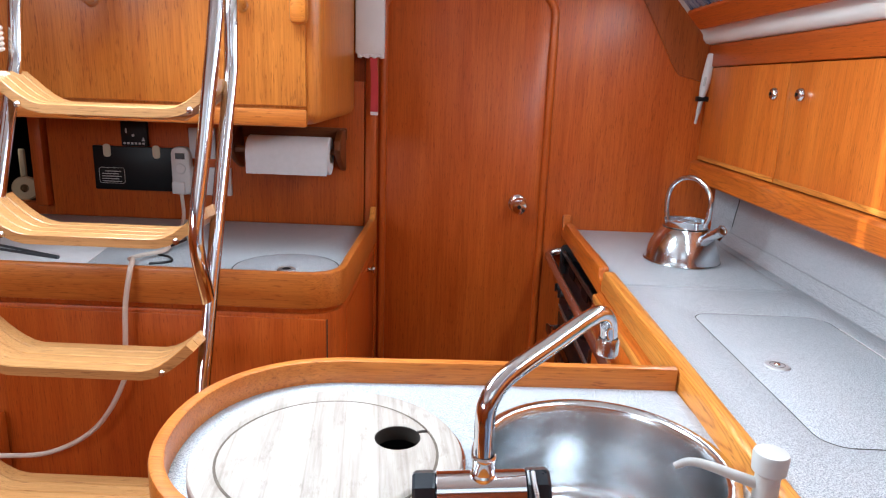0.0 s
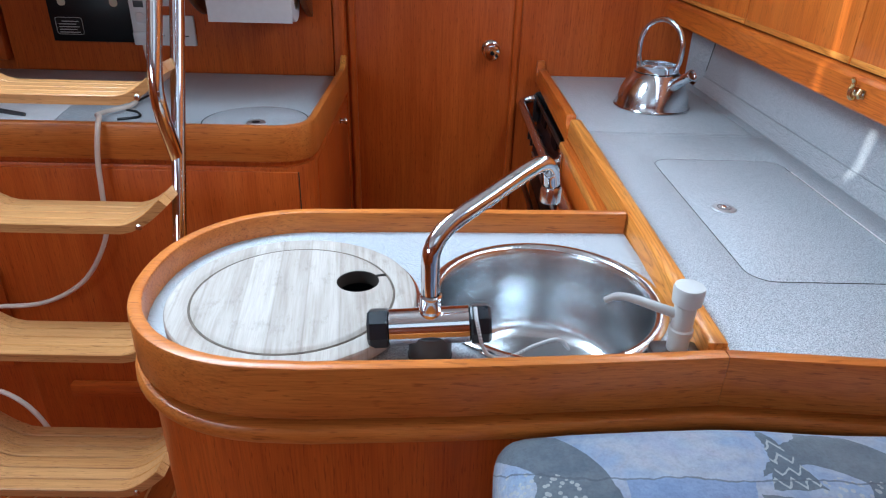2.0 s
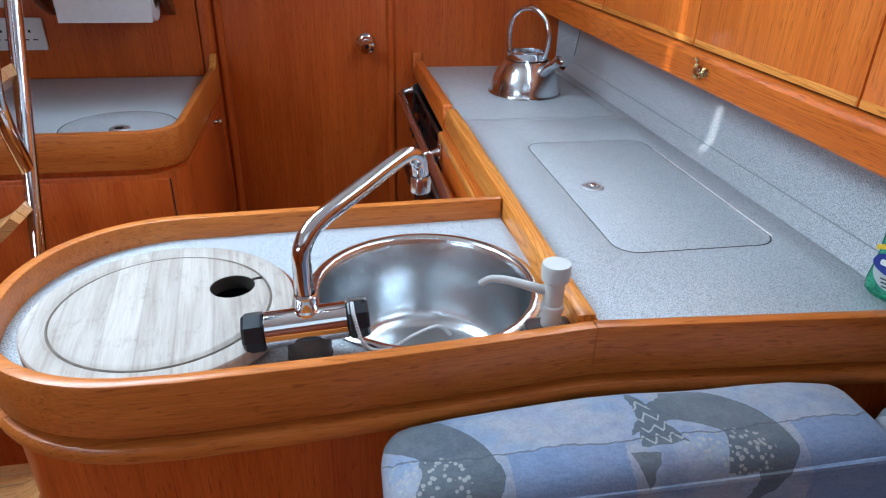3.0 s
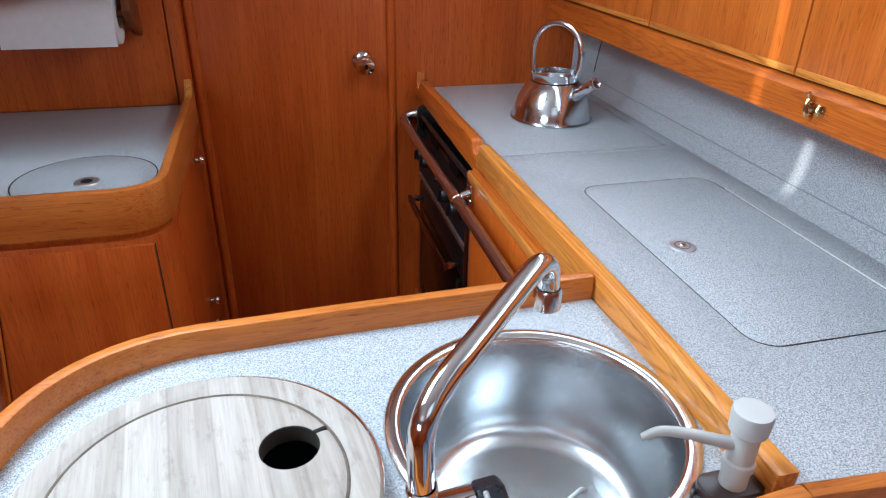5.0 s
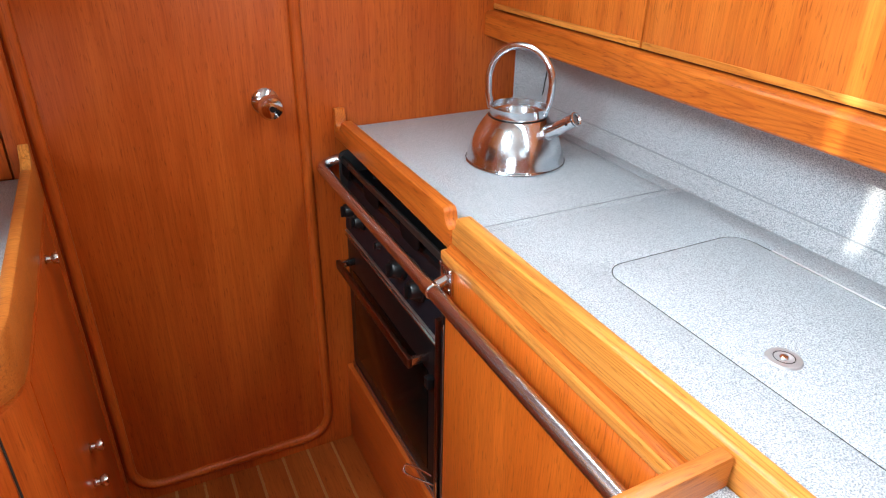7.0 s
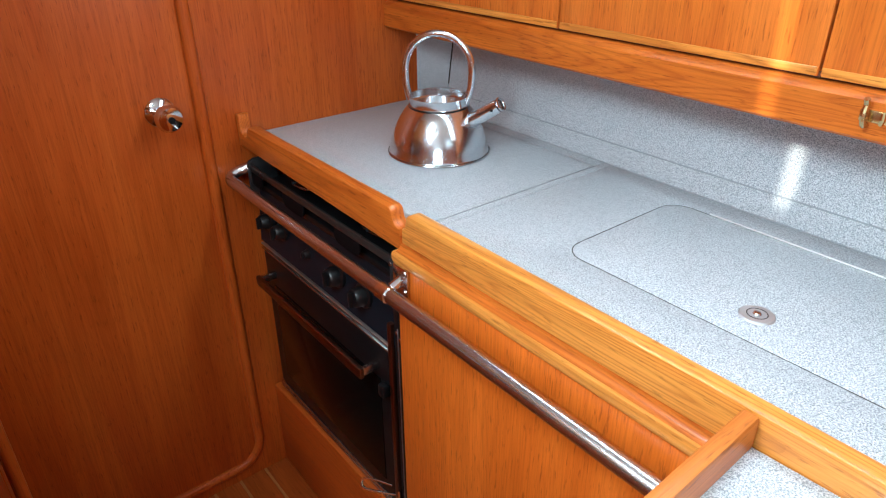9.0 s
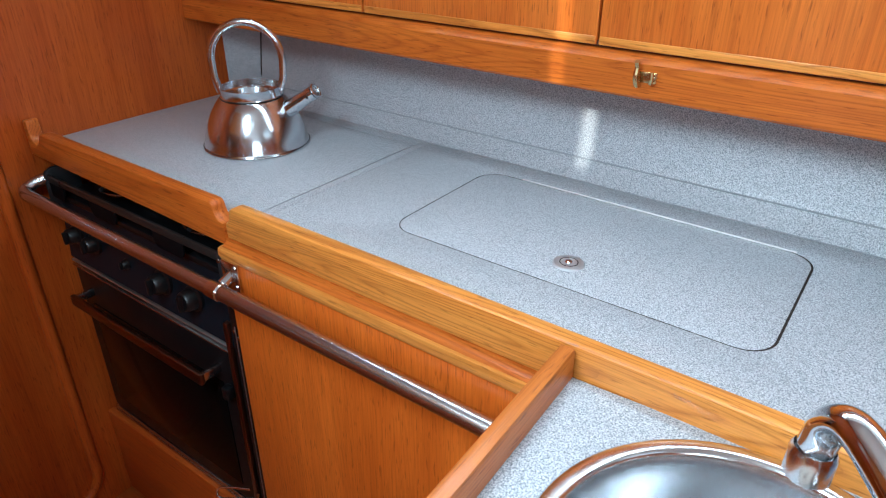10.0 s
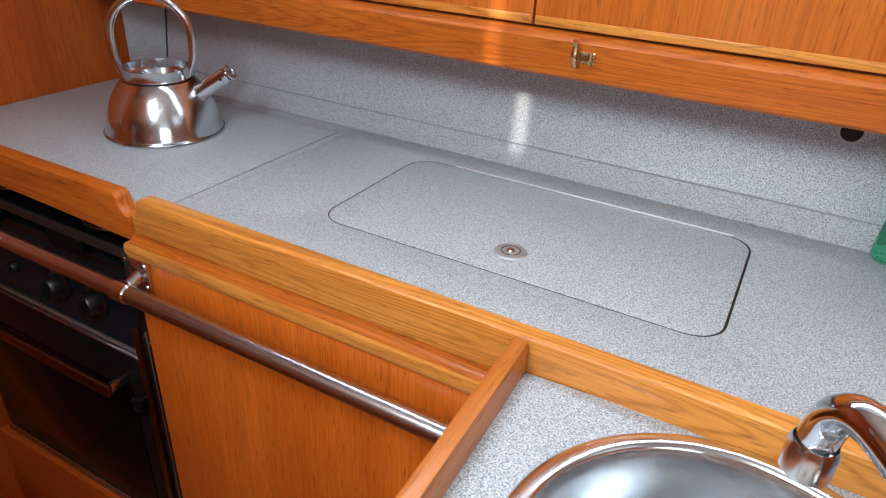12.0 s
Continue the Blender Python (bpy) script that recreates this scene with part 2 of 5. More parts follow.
label_silver = plain("label_silver", (0.50, 0.54, 0.54), 0.35)
label_yellow = plain("label_yellow", (0.80, 0.55, 0.03), 0.4)
label_white = plain("label_white", (0.80, 0.82, 0.80), 0.4)
label_lime = plain("label_lime", (0.62, 0.68, 0.10), 0.4)
ink = plain("dark_ink", (0.03, 0.03, 0.035), 0.5)
pale_ink = plain("pale_ink", (0.6, 0.6, 0.58), 0.5)


def patchwork():
    """Woven upholstery: soft blue and lilac washes, slate crescents, zigzag wedges and dotted patches in a repeat."""
    m, n, l, b = material("blue_patchwork_fabric", (0.3, 0.38, 0.55), 0.9)
    v = coords(n, l, (1, 1, 1), False)
    sx = n.new("ShaderNodeSeparateXYZ")
    l.new(v, sx.inputs["Vector"])

    def calc(op, a, c=0.0, d=0.0):
        k = n.new("ShaderNodeMath")
        k.operation = op
        for slot, val in zip(k.inputs, (a, c, d)):
            if isinstance(val, (int, float)):
                slot.default_value = val
            else:
                l.new(val, slot)
        return k.outputs[0]

    def both(*masks):
        out = masks[0]
        for q in masks[1:]:
            out = calc("MULTIPLY", out, q)
        return out
    # run: across the cloth in a 0.30 m repeat; fall: over the top edge and down the front
    wob = calc("MULTIPLY", calc("SUBTRACT", noise_tex(n, l, v, 26.0, 3.0, 0.6), 0.5), 0.020)
    run = calc("ADD", calc("MULTIPLY", calc("FRACT", calc("DIVIDE", calc("ADD", sx.outputs["X"], 10.02), 0.30)), 0.30), wob)
    fall = calc("ADD", calc("SUBTRACT", calc("MULTIPLY", calc("ADD", sx.outputs["Z"], sx.outputs["Y"]), -1.0), 0.685), wob)

    def disc(u, w, r):
        du, dw = calc("SUBTRACT", run, u), calc("SUBTRACT", fall, w)
        return calc("LESS_THAN", calc("ADD", calc("MULTIPLY", du, du), calc("MULTIPLY", dw, dw)), r * r)

    def side(a, c, d):
        return calc("GREATER_THAN", calc("ADD", calc("MULTIPLY", run, a), calc("MULTIPLY", fall, c)), d)
    w1, w2 = noise_tex(n, l, v, 9.0, 3.0, 0.55, 0.8), noise_tex(n, l, coords(n, l, (1.0, 2.2, 2.2), False), 13.0, 3.0, 0.6)
    c = ramp(n, l, w1, [(0.30, (0.20, 0.31, 0.56)), (0.44, (0.36, 0.46, 0.66)), (0.54, (0.43, 0.47, 0.60)), (0.64, (0.30, 0.42, 0.66)), (0.76, (0.52, 0.50, 0.56))])
    c = mix(n, l, "MIX", 0.35, c, ramp(n, l, w2, [(0.36, (0.24, 0.34, 0.60)), (0.52, (0.45, 0.50, 0.58)), (0.66, (0.50, 0.46, 0.58))]))
    # denim-blue blocks below a seam
    block = both(calc("GREATER_THAN", fall, 0.075), calc("LESS_THAN", run, 0.115))
    c = mix(n, l, "MIX", calc("MULTIPLY", block, 0.75), c, (0.22, 0.33, 0.60))
    seam = calc("LESS_THAN", calc("ABSOLUTE", calc("SUBTRACT", fall, 0.074)), 0.0011)
    # slate shapes
    wedge = both(side(1.0, 0.26, 0.152), side(-1.0, 0.36, -0.150), calc("LESS_THAN", fall, 0.085), calc("GREATER_THAN", fall, 0.012))
    shard = both(side(1.0, -0.22, 0.098), side(-1.0, -0.30, -0.172), calc("GREATER_THAN", fall, 0.092), calc("LESS_THAN", fall, 0.19))
    crescent = both(disc(0.205, 0.10, 0.085), calc("SUBTRACT", 1.0, disc(0.170, 0.13, 0.075)))
    dots_zone = both(disc(0.232, 0.105, 0.034), side(1.0, 0.2, 0.235))
    slate_zone = calc("MAXIMUM", calc("MAXIMUM", wedge, shard), calc("MAXIMUM", crescent, dots_zone))
    c = mix(n, l, "MIX", calc("MULTIPLY", slate_zone, 0.92), c, ramp(n, l, w2, [(0.3, (0.10, 0.135, 0.18)), (0.7, (0.17, 0.205, 0.25))]))
    # pale zigzag lines in the wedges, pale dots in the dotted patches
    zig = calc("PINGPONG", run, 0.008)
    stripe = calc("LESS_THAN", calc("FRACT", calc("DIVIDE", calc("ADD", fall, calc("MULTIPLY", zig, 1.3)), 0.016)), 0.24)
    c = mix(n, l, "MIX", calc("MULTIPLY", both(wedge, stripe), 0.8), c, (0.52, 0.56, 0.60))
    vo = n.new("ShaderNodeTexVoronoi")
    vo.inputs["Scale"].default_value = 150.0
    l.new(v, vo.inputs["Vector"])
    dot = calc("LESS_THAN", vo.outputs["Distance"], 0.36)
    white_zone = both(disc(0.196, 0.105, 0.036), calc("SUBTRACT", 1.0, disc(0.170, 0.13, 0.030)))
    c = mix(n, l, "MIX", calc("MULTIPLY", both(calc("MAXIMUM", dots_zone, white_zone), dot), 0.75), c, (0.52, 0.54, 0.56))
    c = mix(n, l, "MIX", calc("MULTIPLY", seam, 0.7), c, (0.10, 0.12, 0.16))
    c = mix(n, l, "MULTIPLY", 1.0, c, (0.70, 0.67, 0.62))
    fine = noise_tex(n, l, v, 300.0, 3.0, 0.7)
    weave = noise_tex(n, l, coords(n, l, (40.0, 40.0, 220.0), False), 2.0, 2.0, 0.6)
    c = mix(n, l, "MULTIPLY", 0.40, c, ramp(n, l, fine, [(0.3, (0.55, 0.55, 0.6)), (0.6, (1, 1, 1))]))
    c = mix(n, l, "MULTIPLY", 0.25, c, ramp(n, l, weave, [(0.35, (0.5, 0.5, 0.55)), (0.6, (1, 1, 1))]))
    l.new(c, b.inputs["Base Color"])
    b.inputs["Sheen Weight"].default_value = 0.1
    bump(n, l, b, fine, 0.35, 0.002)
    return m


fabric = patchwork()


def curtain_cloth():
    m, n, l, b = material("blue_striped_curtain", (0.3, 0.35, 0.5), 0.95)
    f = noise_tex(n, l, coords(n, l, (2.0, 60.0, 8.0), False), 3.0, 4.0, 0.7)
    l.new(ramp(n, l, f, [(0.38, (0.10, 0.13, 0.26)), (0.5, (0.42, 0.45, 0.55)), (0.62, (0.62, 0.62, 0.66))]), b.inputs["Base Color"])
    return m


curtain_blue = curtain_cloth()

# ---- shape helpers ----


def finish(bm, smooth=35.0):
    bmesh.ops.recalc_face_normals(bm, faces=bm.faces)
    me = bpy.data.meshes.new("shape")
    bm.to_mesh(me)
    bm.free()
    if smooth:
        me.polygons.foreach_set("use_smooth", [True] * len(me.polygons))
        me.set_sharp_from_angle(angle=radians(smooth))
    return me


def thing(name, base, label, category, group="", kind=""):
    ob = new(name)
    ob.location = base
    ob.empty_display_size = 0.05
    return tagged(ob, label, category, group, kind)


def part(name, bm, mat, parent=None, label="", smooth=35.0):
    me = bm if isinstance(bm, bpy.types.Mesh) else finish(bm, smooth)
    if not me.materials:
        me.materials.append(mat)
    ob = new(name, me)
    if parent is not None:
        ob.parent = parent
        root = parent
        while root.parent is not None:
            root = root.parent
        if root.type == "EMPTY":
            if parent is root:
                ob.matrix_parent_inverse = Matrix.Translation(root.location).inverted()
    if label:
        ob["label"] = label
    return ob


def box(x0, x1, y0, y1, z0, z1, bevel=0.003, bm=None, segs=2):
    b2 = bmesh.new()
    bmesh.ops.create_cube(b2, size=1.0)
    sx, sy, sz = abs(x1 - x0), abs(y1 - y0), abs(z1 - z0)
    bmesh.ops.transform(b2, matrix=Matrix.Translation(((x0 + x1) / 2, (y0 + y1) / 2, (z0 + z1) / 2)) @ Matrix.Diagonal((sx, sy, sz, 1)), verts=b2.verts)
    r = min(bevel, sx * 0.45, sy * 0.45, sz * 0.45)
    if r > 0:
        bmesh.ops.bevel(b2, geom=b2.edges[:], offset=r, segments=segs, affect="EDGES", profile=0.5)
    return join(bm, b2)


def join(bm, extra):
    if bm is None:
        return extra
    me = bpy.data.meshes.new("tmp")
    extra.to_mesh(me)
    extra.free()
    bm.from_mesh(me)
    bpy.data.meshes.remove(me)
    return bm


def lathe(profile, centre=(0, 0, 0), segs=48, turn=None, bm=None):
    """Turned shape: profile of (radius, height); turn tips it over."""
    b2 = bmesh.new()
    rings = []
    for r, z in profile:
        if r < 1e-6:
            rings.append([b2.verts.new((0, 0, z))])
        else:
            rings.append([b2.verts.new((r * math.cos(2 * math.pi * k / segs), r * math.sin(2 * math.pi * k / segs), z)) for k in range(segs)])
    for a, b in zip(rings, rings[1:]):
        for k in range(segs):
            q = [a[k % len(a)], a[(k + 1) % len(a)], b[(k + 1) % len(b)], b[k % len(b)]]
            u = []
            for v in q:
                if v not in u:
                    u.append(v)
            if len(u) > 2:
                b2.faces.new(u)
    m = Matrix.Translation(centre) @ (turn if turn is not None else Matrix.Identity(4))
    bmesh.ops.transform(b2, matrix=m, verts=b2.verts)
    return join(bm, b2)


def toward(d):
    return Vector(d).to_track_quat("Z", "Y").to_matrix().to_4x4()


def rod(a, b, r, segs=20, bm=None, bevel=0.0):
    d = Vector(b) - Vector(a)
    h = d.length
    e = min(bevel, r * 0.5)
    prof = [(0, 0), (r - e, 0), (r, e), (r, h - e), (r - e, h), (0, h)] if e else [(0, 0), (r, 0), (r, h), (0, h)]
    return lathe(prof, a, segs, toward(d), bm)


def spline(points, steps=8):
    """Smooth line through the points."""
    p = [Vector(q) for q in points]
    p = [p[0] * 2 - p[1]] + p + [p[-1] * 2 - p[-2]]
    out = []
    for i in range(1, len(p) - 2):
        for k in range(steps):
            t = k / steps
            a, b, c, d = p[i - 1], p[i], p[i + 1], p[i + 2]
            out.append(0.5 * ((2 * b) + (c - a) * t + (2 * a - 5 * b + 4 * c - d) * t * t + (3 * b - a - 3 * c + d) * t ** 3))
    out.append(p[-2])
    return out


def tube(points, r, segs=14, bm=None, closed=False):
    b2 = bmesh.new()
    pts = [Vector(p) for p in points]
    n = len(pts)
    rings, up = [], None
    for i, p in enumerate(pts):
        a = pts[(i - 1) % n] if closed or i > 0 else p
        b = pts[(i + 1) % n] if closed or i < n - 1 else p
        d = (b - a).normalized()
        if up is None:
            up = d.orthogonal().normalized()
        up = (up - d * up.dot(d)).normalized()
        side = d.cross(up)
        rr = r[i] if isinstance(r, (list, tuple)) else r
        rings.append([b2.verts.new(p + (up * math.cos(2 * math.pi * k / segs) + side * math.sin(2 * math.pi * k / segs)) * rr) for k in range(segs)])
    for i in range(n if closed else n - 1):
        a, b = rings[i], rings[(i + 1) % n]
        for k in range(segs):
            b2.faces.new((a[k], a[(k + 1) % segs], b[(k + 1) % segs], b[k]))
    if not closed:
        b2.faces.new(rings[0][::-1])
        b2.faces.new(rings[-1])
    return join(bm, b2)


def slab(outer, holes, z0, z1, bevel=0.0, turn=None):
    """Flat plate from an outline in a plane, with holes through it."""
    b2 = bmesh.new()
    edges = []
    for loop in (outer, *holes):
        vs = [b2.verts.new((x, y, z0)) for x, y in loop]
        edges += [b2.edges.new((vs[k], vs[(k + 1) % len(vs)])) for k in range(len(vs))]
    if holes:
        bmesh.ops.triangle_fill(b2, use_beauty=True, use_dissolve=False, edges=edges)
    else:
        b2.faces.new(b2.verts[:])
    ext = bmesh.ops.extrude_face_region(b2, geom=b2.faces[:])
    bmesh.ops.translate(b2, vec=(0, 0, z1 - z0), verts=[v for v in ext["geom"] if isinstance(v, bmesh.types.BMVert)])
    bmesh.ops.recalc_face_normals(b2, faces=b2.faces)
    if bevel:
        rim = [e for e in b2.edges if len(e.link_faces) == 2 and abs(e.link_faces[0].normal.dot(e.link_faces[1].normal)) < 0.3 and abs(e.verts[0].co.z - e.verts[1].co.z) < 1e-6]
        bmesh.ops.bevel(b2, geom=rim, offset=bevel, segments=2, affect="EDGES", profile=0.5)
    if turn is not None:
        bmesh.ops.transform(b2, matrix=turn, verts=b2.verts)
    return b2


UPRIGHT = Matrix.Rotation(radians(90), 4, "X")          # plan (x, y) -> (x, 0, y); thickness goes to -y
SIDEWAYS = Matrix(((0, 0, 1, 0), (1, 0, 0, 0), (0, 1, 0, 0), (0, 0, 0, 1)))  # plan (a, b) -> (0, a, b); thickness goes to +x


def rounded(x0, x1, y0, y1, r, steps=8):
    out = []
    for cx, cy, a0 in ((x1 - r, y1 - r, 0), (x0 + r, y1 - r, 90), (x0 + r, y0 + r, 180), (x1 - r, y0 + r, 270)):
        for k in range(steps + 1):
            a = radians(a0 + 90 * k / steps)
            out.append((cx + r * math.cos(a), cy + r * math.sin(a)))
    return out


def circle(cx, cy, r, steps=48):
    return [(cx + r * math.cos(2 * math.pi * k / steps), cy + r * math.sin(2 * math.pi * k / steps)) for k in range(steps)]


def offset_line(path, o, closed=False):
    n, out = len(path), []
    for i, p in enumerate(path):
        a = Vector(path[(i - 1) % n]) if closed or i > 0 else None
        b = Vector(path[(i + 1) % n]) if closed or i < n - 1 else None
        p = Vector(p)
        d1 = (p - a).normalized() if a is not None else None
        d2 = (b - p).normalized() if b is not None else None
        d1, d2 = d1 or d2, d2 or d1
        n1, n2 = Vector((-d1.y, d1.x)), Vector((-d2.y, d2.x))
        m = (n1 + n2).normalized()
        out.append(tuple(p + m * (o / max(0.35, m.dot(n1)))))
    return out


def moulding(path, profile, closed=False):
    """Profile of (offset to the path's left side, z) drawn along a path in plan."""
    b2 = bmesh.new()
    lines = [offset_line(path, o, closed) for o, z in profile]
    n, k = len(path), len(profile)
    grid = [[b2.verts.new((*lines[j][i], profile[j][1])) for j in range(k)] for i in range(n)]
    for i in range(n if closed else n - 1):
        a, b = grid[i], grid[(i + 1) % n]
        for j in range(k):
            b2.faces.new((a[j], a[(j + 1) % k], b[(j + 1) % k], b[j]))
    if not closed:
        b2.faces.new(grid[0][::-1])
        b2.faces.new(grid[-1])
    return b2


def soft_profile(o0, o1, z0, z1, top=0.006, bottom=0.0):
    """Board section with its upper (and lower) edges rounded."""
    p = []
    if bottom:
        p += [(o0, z0 + bottom), (o0 + bottom * 0.3, z0 + bottom * 0.3), (o0 + bottom, z0), (o1 - bottom, z0), (o1 - bottom * 0.3, z0 + bottom * 0.3), (o1, z0 + bottom)]
    else:
        p += [(o0, z0), (o1, z0)]
    p += [(o1, z1 - top), (o1 - top * 0.3, z1 - top * 0.3), (o1 - top, z1), (o0 + top, z1), (o0 + top * 0.3, z1 - top * 0.3), (o0, z1 - top)]
    return p


def structure(name, bm, mat, label, category, smooth=35.0):
    return tagged(part(name, bm, mat, None, "", smooth), label, category, "", "structure")

# ---- the cabin: bulkhead, sole, sides, deckhead ----
BACK = -0.03                      # face of the aft bulkhead
TOP, RIM = 0.88, 0.912            # galley worktop, top of its fiddle
PEN = 0.878                       # lower worktop with the sinks
DOOR = rounded(-0.553, -0.076, 0.042, 1.560, 0.065)

wall_aft = structure("wall_aft", slab([(-0.612, -0.02), (0.70, -0.02), (0.70, 1.95), (-0.612, 1.95)], [DOOR], 0.0, 0.03, 0.0,
                     Matrix.Translation((0, 0, 0)) @ UPRIGHT), teak_z, "varnished teak bulkhead at the end of the galley", "wall", 0)

door = tagged(part("door_1", slab(rounded(-0.5512, -0.0778, 0.0440, 1.558, 0.063), [], 0.0, 0.026, 0.002, Matrix.Translation((0, -0.001, 0)) @ UPRIGHT), teak_z),
              "closed teak cabin door with rounded corners in the bulkhead", "door", "", "structure")
# unseen plate added to stop light leaking in and keep the door gap dark
structure("door_backing", box(-0.60, -0.03, 0.004, 0.02, 0.0, 1.65, 0.0), groove_dark, "added dark plate behind the cabin door, blocking light through its gap", "trim")
bead = [(x, z) for x, z in rounded(-0.5590, -0.0695, 0.0365, 1.5655, 0.069)]
part("door_bead", tube([(x, BACK + 0.002, z) for x, z in bead], 0.0120, 12, None, True), teak_z, door, "rounded lighter edging strip")
knob = part("door_knob", lathe([(0, 0), (0.026, 0), (0.028, 0.004), (0.024, 0.009), (0.011, 0.013), (0.010, 0.030), (0.019, 0.036), (0.025, 0.046), (0.0255, 0.054), (0.021, 0.063), (0.010, 0.066), (0, 0.0645)],
                               (-0.145, BACK + 0.003, 0.955), 32, toward((0, -1, 0))), chrome, door, "round chrome knob")
part("knob_button", lathe([(0, 0), (0.006, 0), (0.006, 0.004), (0, 0.005)], (-0.145, BACK - 0.061, 0.955), 16, toward((0, -1, 0))), black_plastic, knob)

# end panel of the hull lining on the bulkhead, above the galley, in a darker, shaded copy of the teak
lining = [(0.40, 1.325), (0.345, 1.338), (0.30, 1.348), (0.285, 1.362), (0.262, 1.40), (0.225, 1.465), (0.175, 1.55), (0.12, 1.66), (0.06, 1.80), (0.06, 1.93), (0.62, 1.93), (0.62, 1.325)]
structure("bulkhead_panel", slab(lining[::-1], [], 0.0, 0.007, 0.002, Matrix.Translation((0, BACK - 0.0005, 0)) @ UPRIGHT), wood("shaded_teak", "z", (0.30, 0.062, 0.010), (0.42, 0.105, 0.017)),
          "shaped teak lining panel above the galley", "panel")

# port side of the bulkhead, behind the chart table
structure("wall_aft_port", slab([(-2.2, -0.02), (-0.612, -0.02), (-0.612, 1.95), (-2.2, 1.95)], [rounded(-1.98, -1.60, 0.90, 1.45, 0.01, 2)], 0.0, 0.03, 0.0, UPRIGHT), teak_z,
          "teak bulkhead with an open berth entrance beside the chart table", "wall", 0)
structure("chart_panel", slab(rounded(-1.555, -0.6105, 0.872, 1.30, 0.004), [], 0.0, 0.03, 0.003, Matrix.Translation((0, BACK - 0.0005, 0)) @ UPRIGHT), teak_z,
          "teak panel behind the chart table carrying switches", "panel")
structure("trim_post", box(-0.610, -0.572, BACK - 0.034, BACK - 0.0005, 0.0, 1.9, 0.012), teak_z, "rounded teak post beside the cabin door", "trim")
structure("berth_post", box(-1.60, -1.562, BACK - 0.05, BACK - 0.0005, 0.90, 1.30, 0.006), teak_z, "upright teak post beside the berth opening", "trim")
# the berth's shade is painted in: a near-black box behind the opening
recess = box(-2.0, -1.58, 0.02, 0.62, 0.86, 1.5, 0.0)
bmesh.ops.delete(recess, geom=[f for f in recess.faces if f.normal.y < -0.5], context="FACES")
structure("berth_recess", recess, plain("berth_shade", (0.02, 0.018, 0.018), 0.9), "near-black box standing for the unlit quarter berth behind the opening", "recess", 0)

structure("wall_port", box(-2.26, -2.2, -3.7, 0.0, -0.02, 1.95, 0.0), teak_z, "teak lining of the port side", "wall")
structure("wall_forward", box(-2.26, 1.2, -3.76, -3.7, -0.02, 1.95, 0.0), teak_z, "teak forward bulkhead of the saloon", "wall")
structure("wall_starboard", box(0.70, 0.76, -3.7, 0.0, -0.02, 1.95, 0.0), teak_z, "teak lining of the starboard side", "wall")

# made-up window in the port side, backing the fill lamp there
win = structure("added_port_window", slab(rounded(-3.46, -1.64, 1.36, 1.68, 0.06), [rounded(-3.42, -1.68, 1.40, 1.64, 0.04)], 0.0, 0.03, 0.004, Matrix.Translation((-2.2, 0, 0)) @ SIDEWAYS), satin, "unseen aluminium-framed window added behind the port fill lamp", "window")
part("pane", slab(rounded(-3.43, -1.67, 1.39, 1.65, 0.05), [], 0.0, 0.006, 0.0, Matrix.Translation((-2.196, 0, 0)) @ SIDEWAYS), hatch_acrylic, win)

# deckhead with the companionway, left as a sun slot, and an assumed saloon hatch
holes = [rounded(-1.52, -0.52, -1.36, -0.858, 0.004, 1), rounded(-0.6, 0.0, -2.85, -2.25, 0.05)]
structure("ceiling", slab([(-2.26, -3.76), (0.76, -3.76), (0.76, 0.0), (-2.26, 0.0)], holes, 1.90, 1.95), white_liner, "white moulded deckhead over the cabin", "ceiling", 0)
# added panel, unseen: its edge leaves a slot that shapes the sun streak
structure("sun_slot_hatch", box(-1.56, -0.48, -1.40, -0.880, 1.955, 1.975, 0.004), hatch_acrylic, "unseen hatch panel added over the ladder to cut the sun to a strip", "hatch")
structure("assumed_saloon_hatch", box(-0.64, 0.04, -2.89, -2.21, 1.955, 1.975, 0.004), hatch_acrylic, "unseen deck hatch assumed over the saloon", "hatch")

# ---- starboard galley: cupboard fronts under the worktop ----
base = thing("galley_base_unit", (0.2, -0.9, 0), "teak galley cupboard under the grey worktop", "cabinet")
part("front_panel", box(-0.006, 0.012, -1.12, -0.584, 0.0, 0.842, 0.003), front_z, base)
part("fascia", box(-0.0125, 0.010, -1.12, -0.5845, 0.770, 0.8335, 0.003), front_z, base)
part("top_strip", box(-0.0170, 0.010, -1.12, -0.5845, 0.8340, 0.8525, 0.005), gold_y, base, "lighter golden strip along the top of the front")
part("cove_strip", slab([(0.010, 0.8528), (-0.0125, 0.8528), (-0.0085, 0.8545), (-0.0050, 0.8575), (-0.0035, 0.8615), (0.010, 0.8615)], [], 0.5930, 1.12, 0.0, UPRIGHT), fiddle_y, base, "hollow reddish moulding under the fiddle")
part("side_panel", box(0.012, 0.45, -0.602, -0.5855, 0.0, 0.848, 0.002), teak_z, base)
low = thing("stove_plinth", (0.2, -0.3, 0), "teak panel below the cooker, down to the sole", "cabinet")
part("plinth_board", slab([(-0.031, 0.0), (-0.5830, 0.0), (-0.5830, 0.2655), (-0.57, 0.262), (-0.031, 0.245)], [], 0.0, 0.018, 0.003, Matrix.Translation((-0.010, 0, 0)) @ SIDEWAYS), teak_y, low)
part("back_board", box(0.40, 0.42, -0.62, -0.031, 0.0, 0.84, 0.0), groove_dark, low)

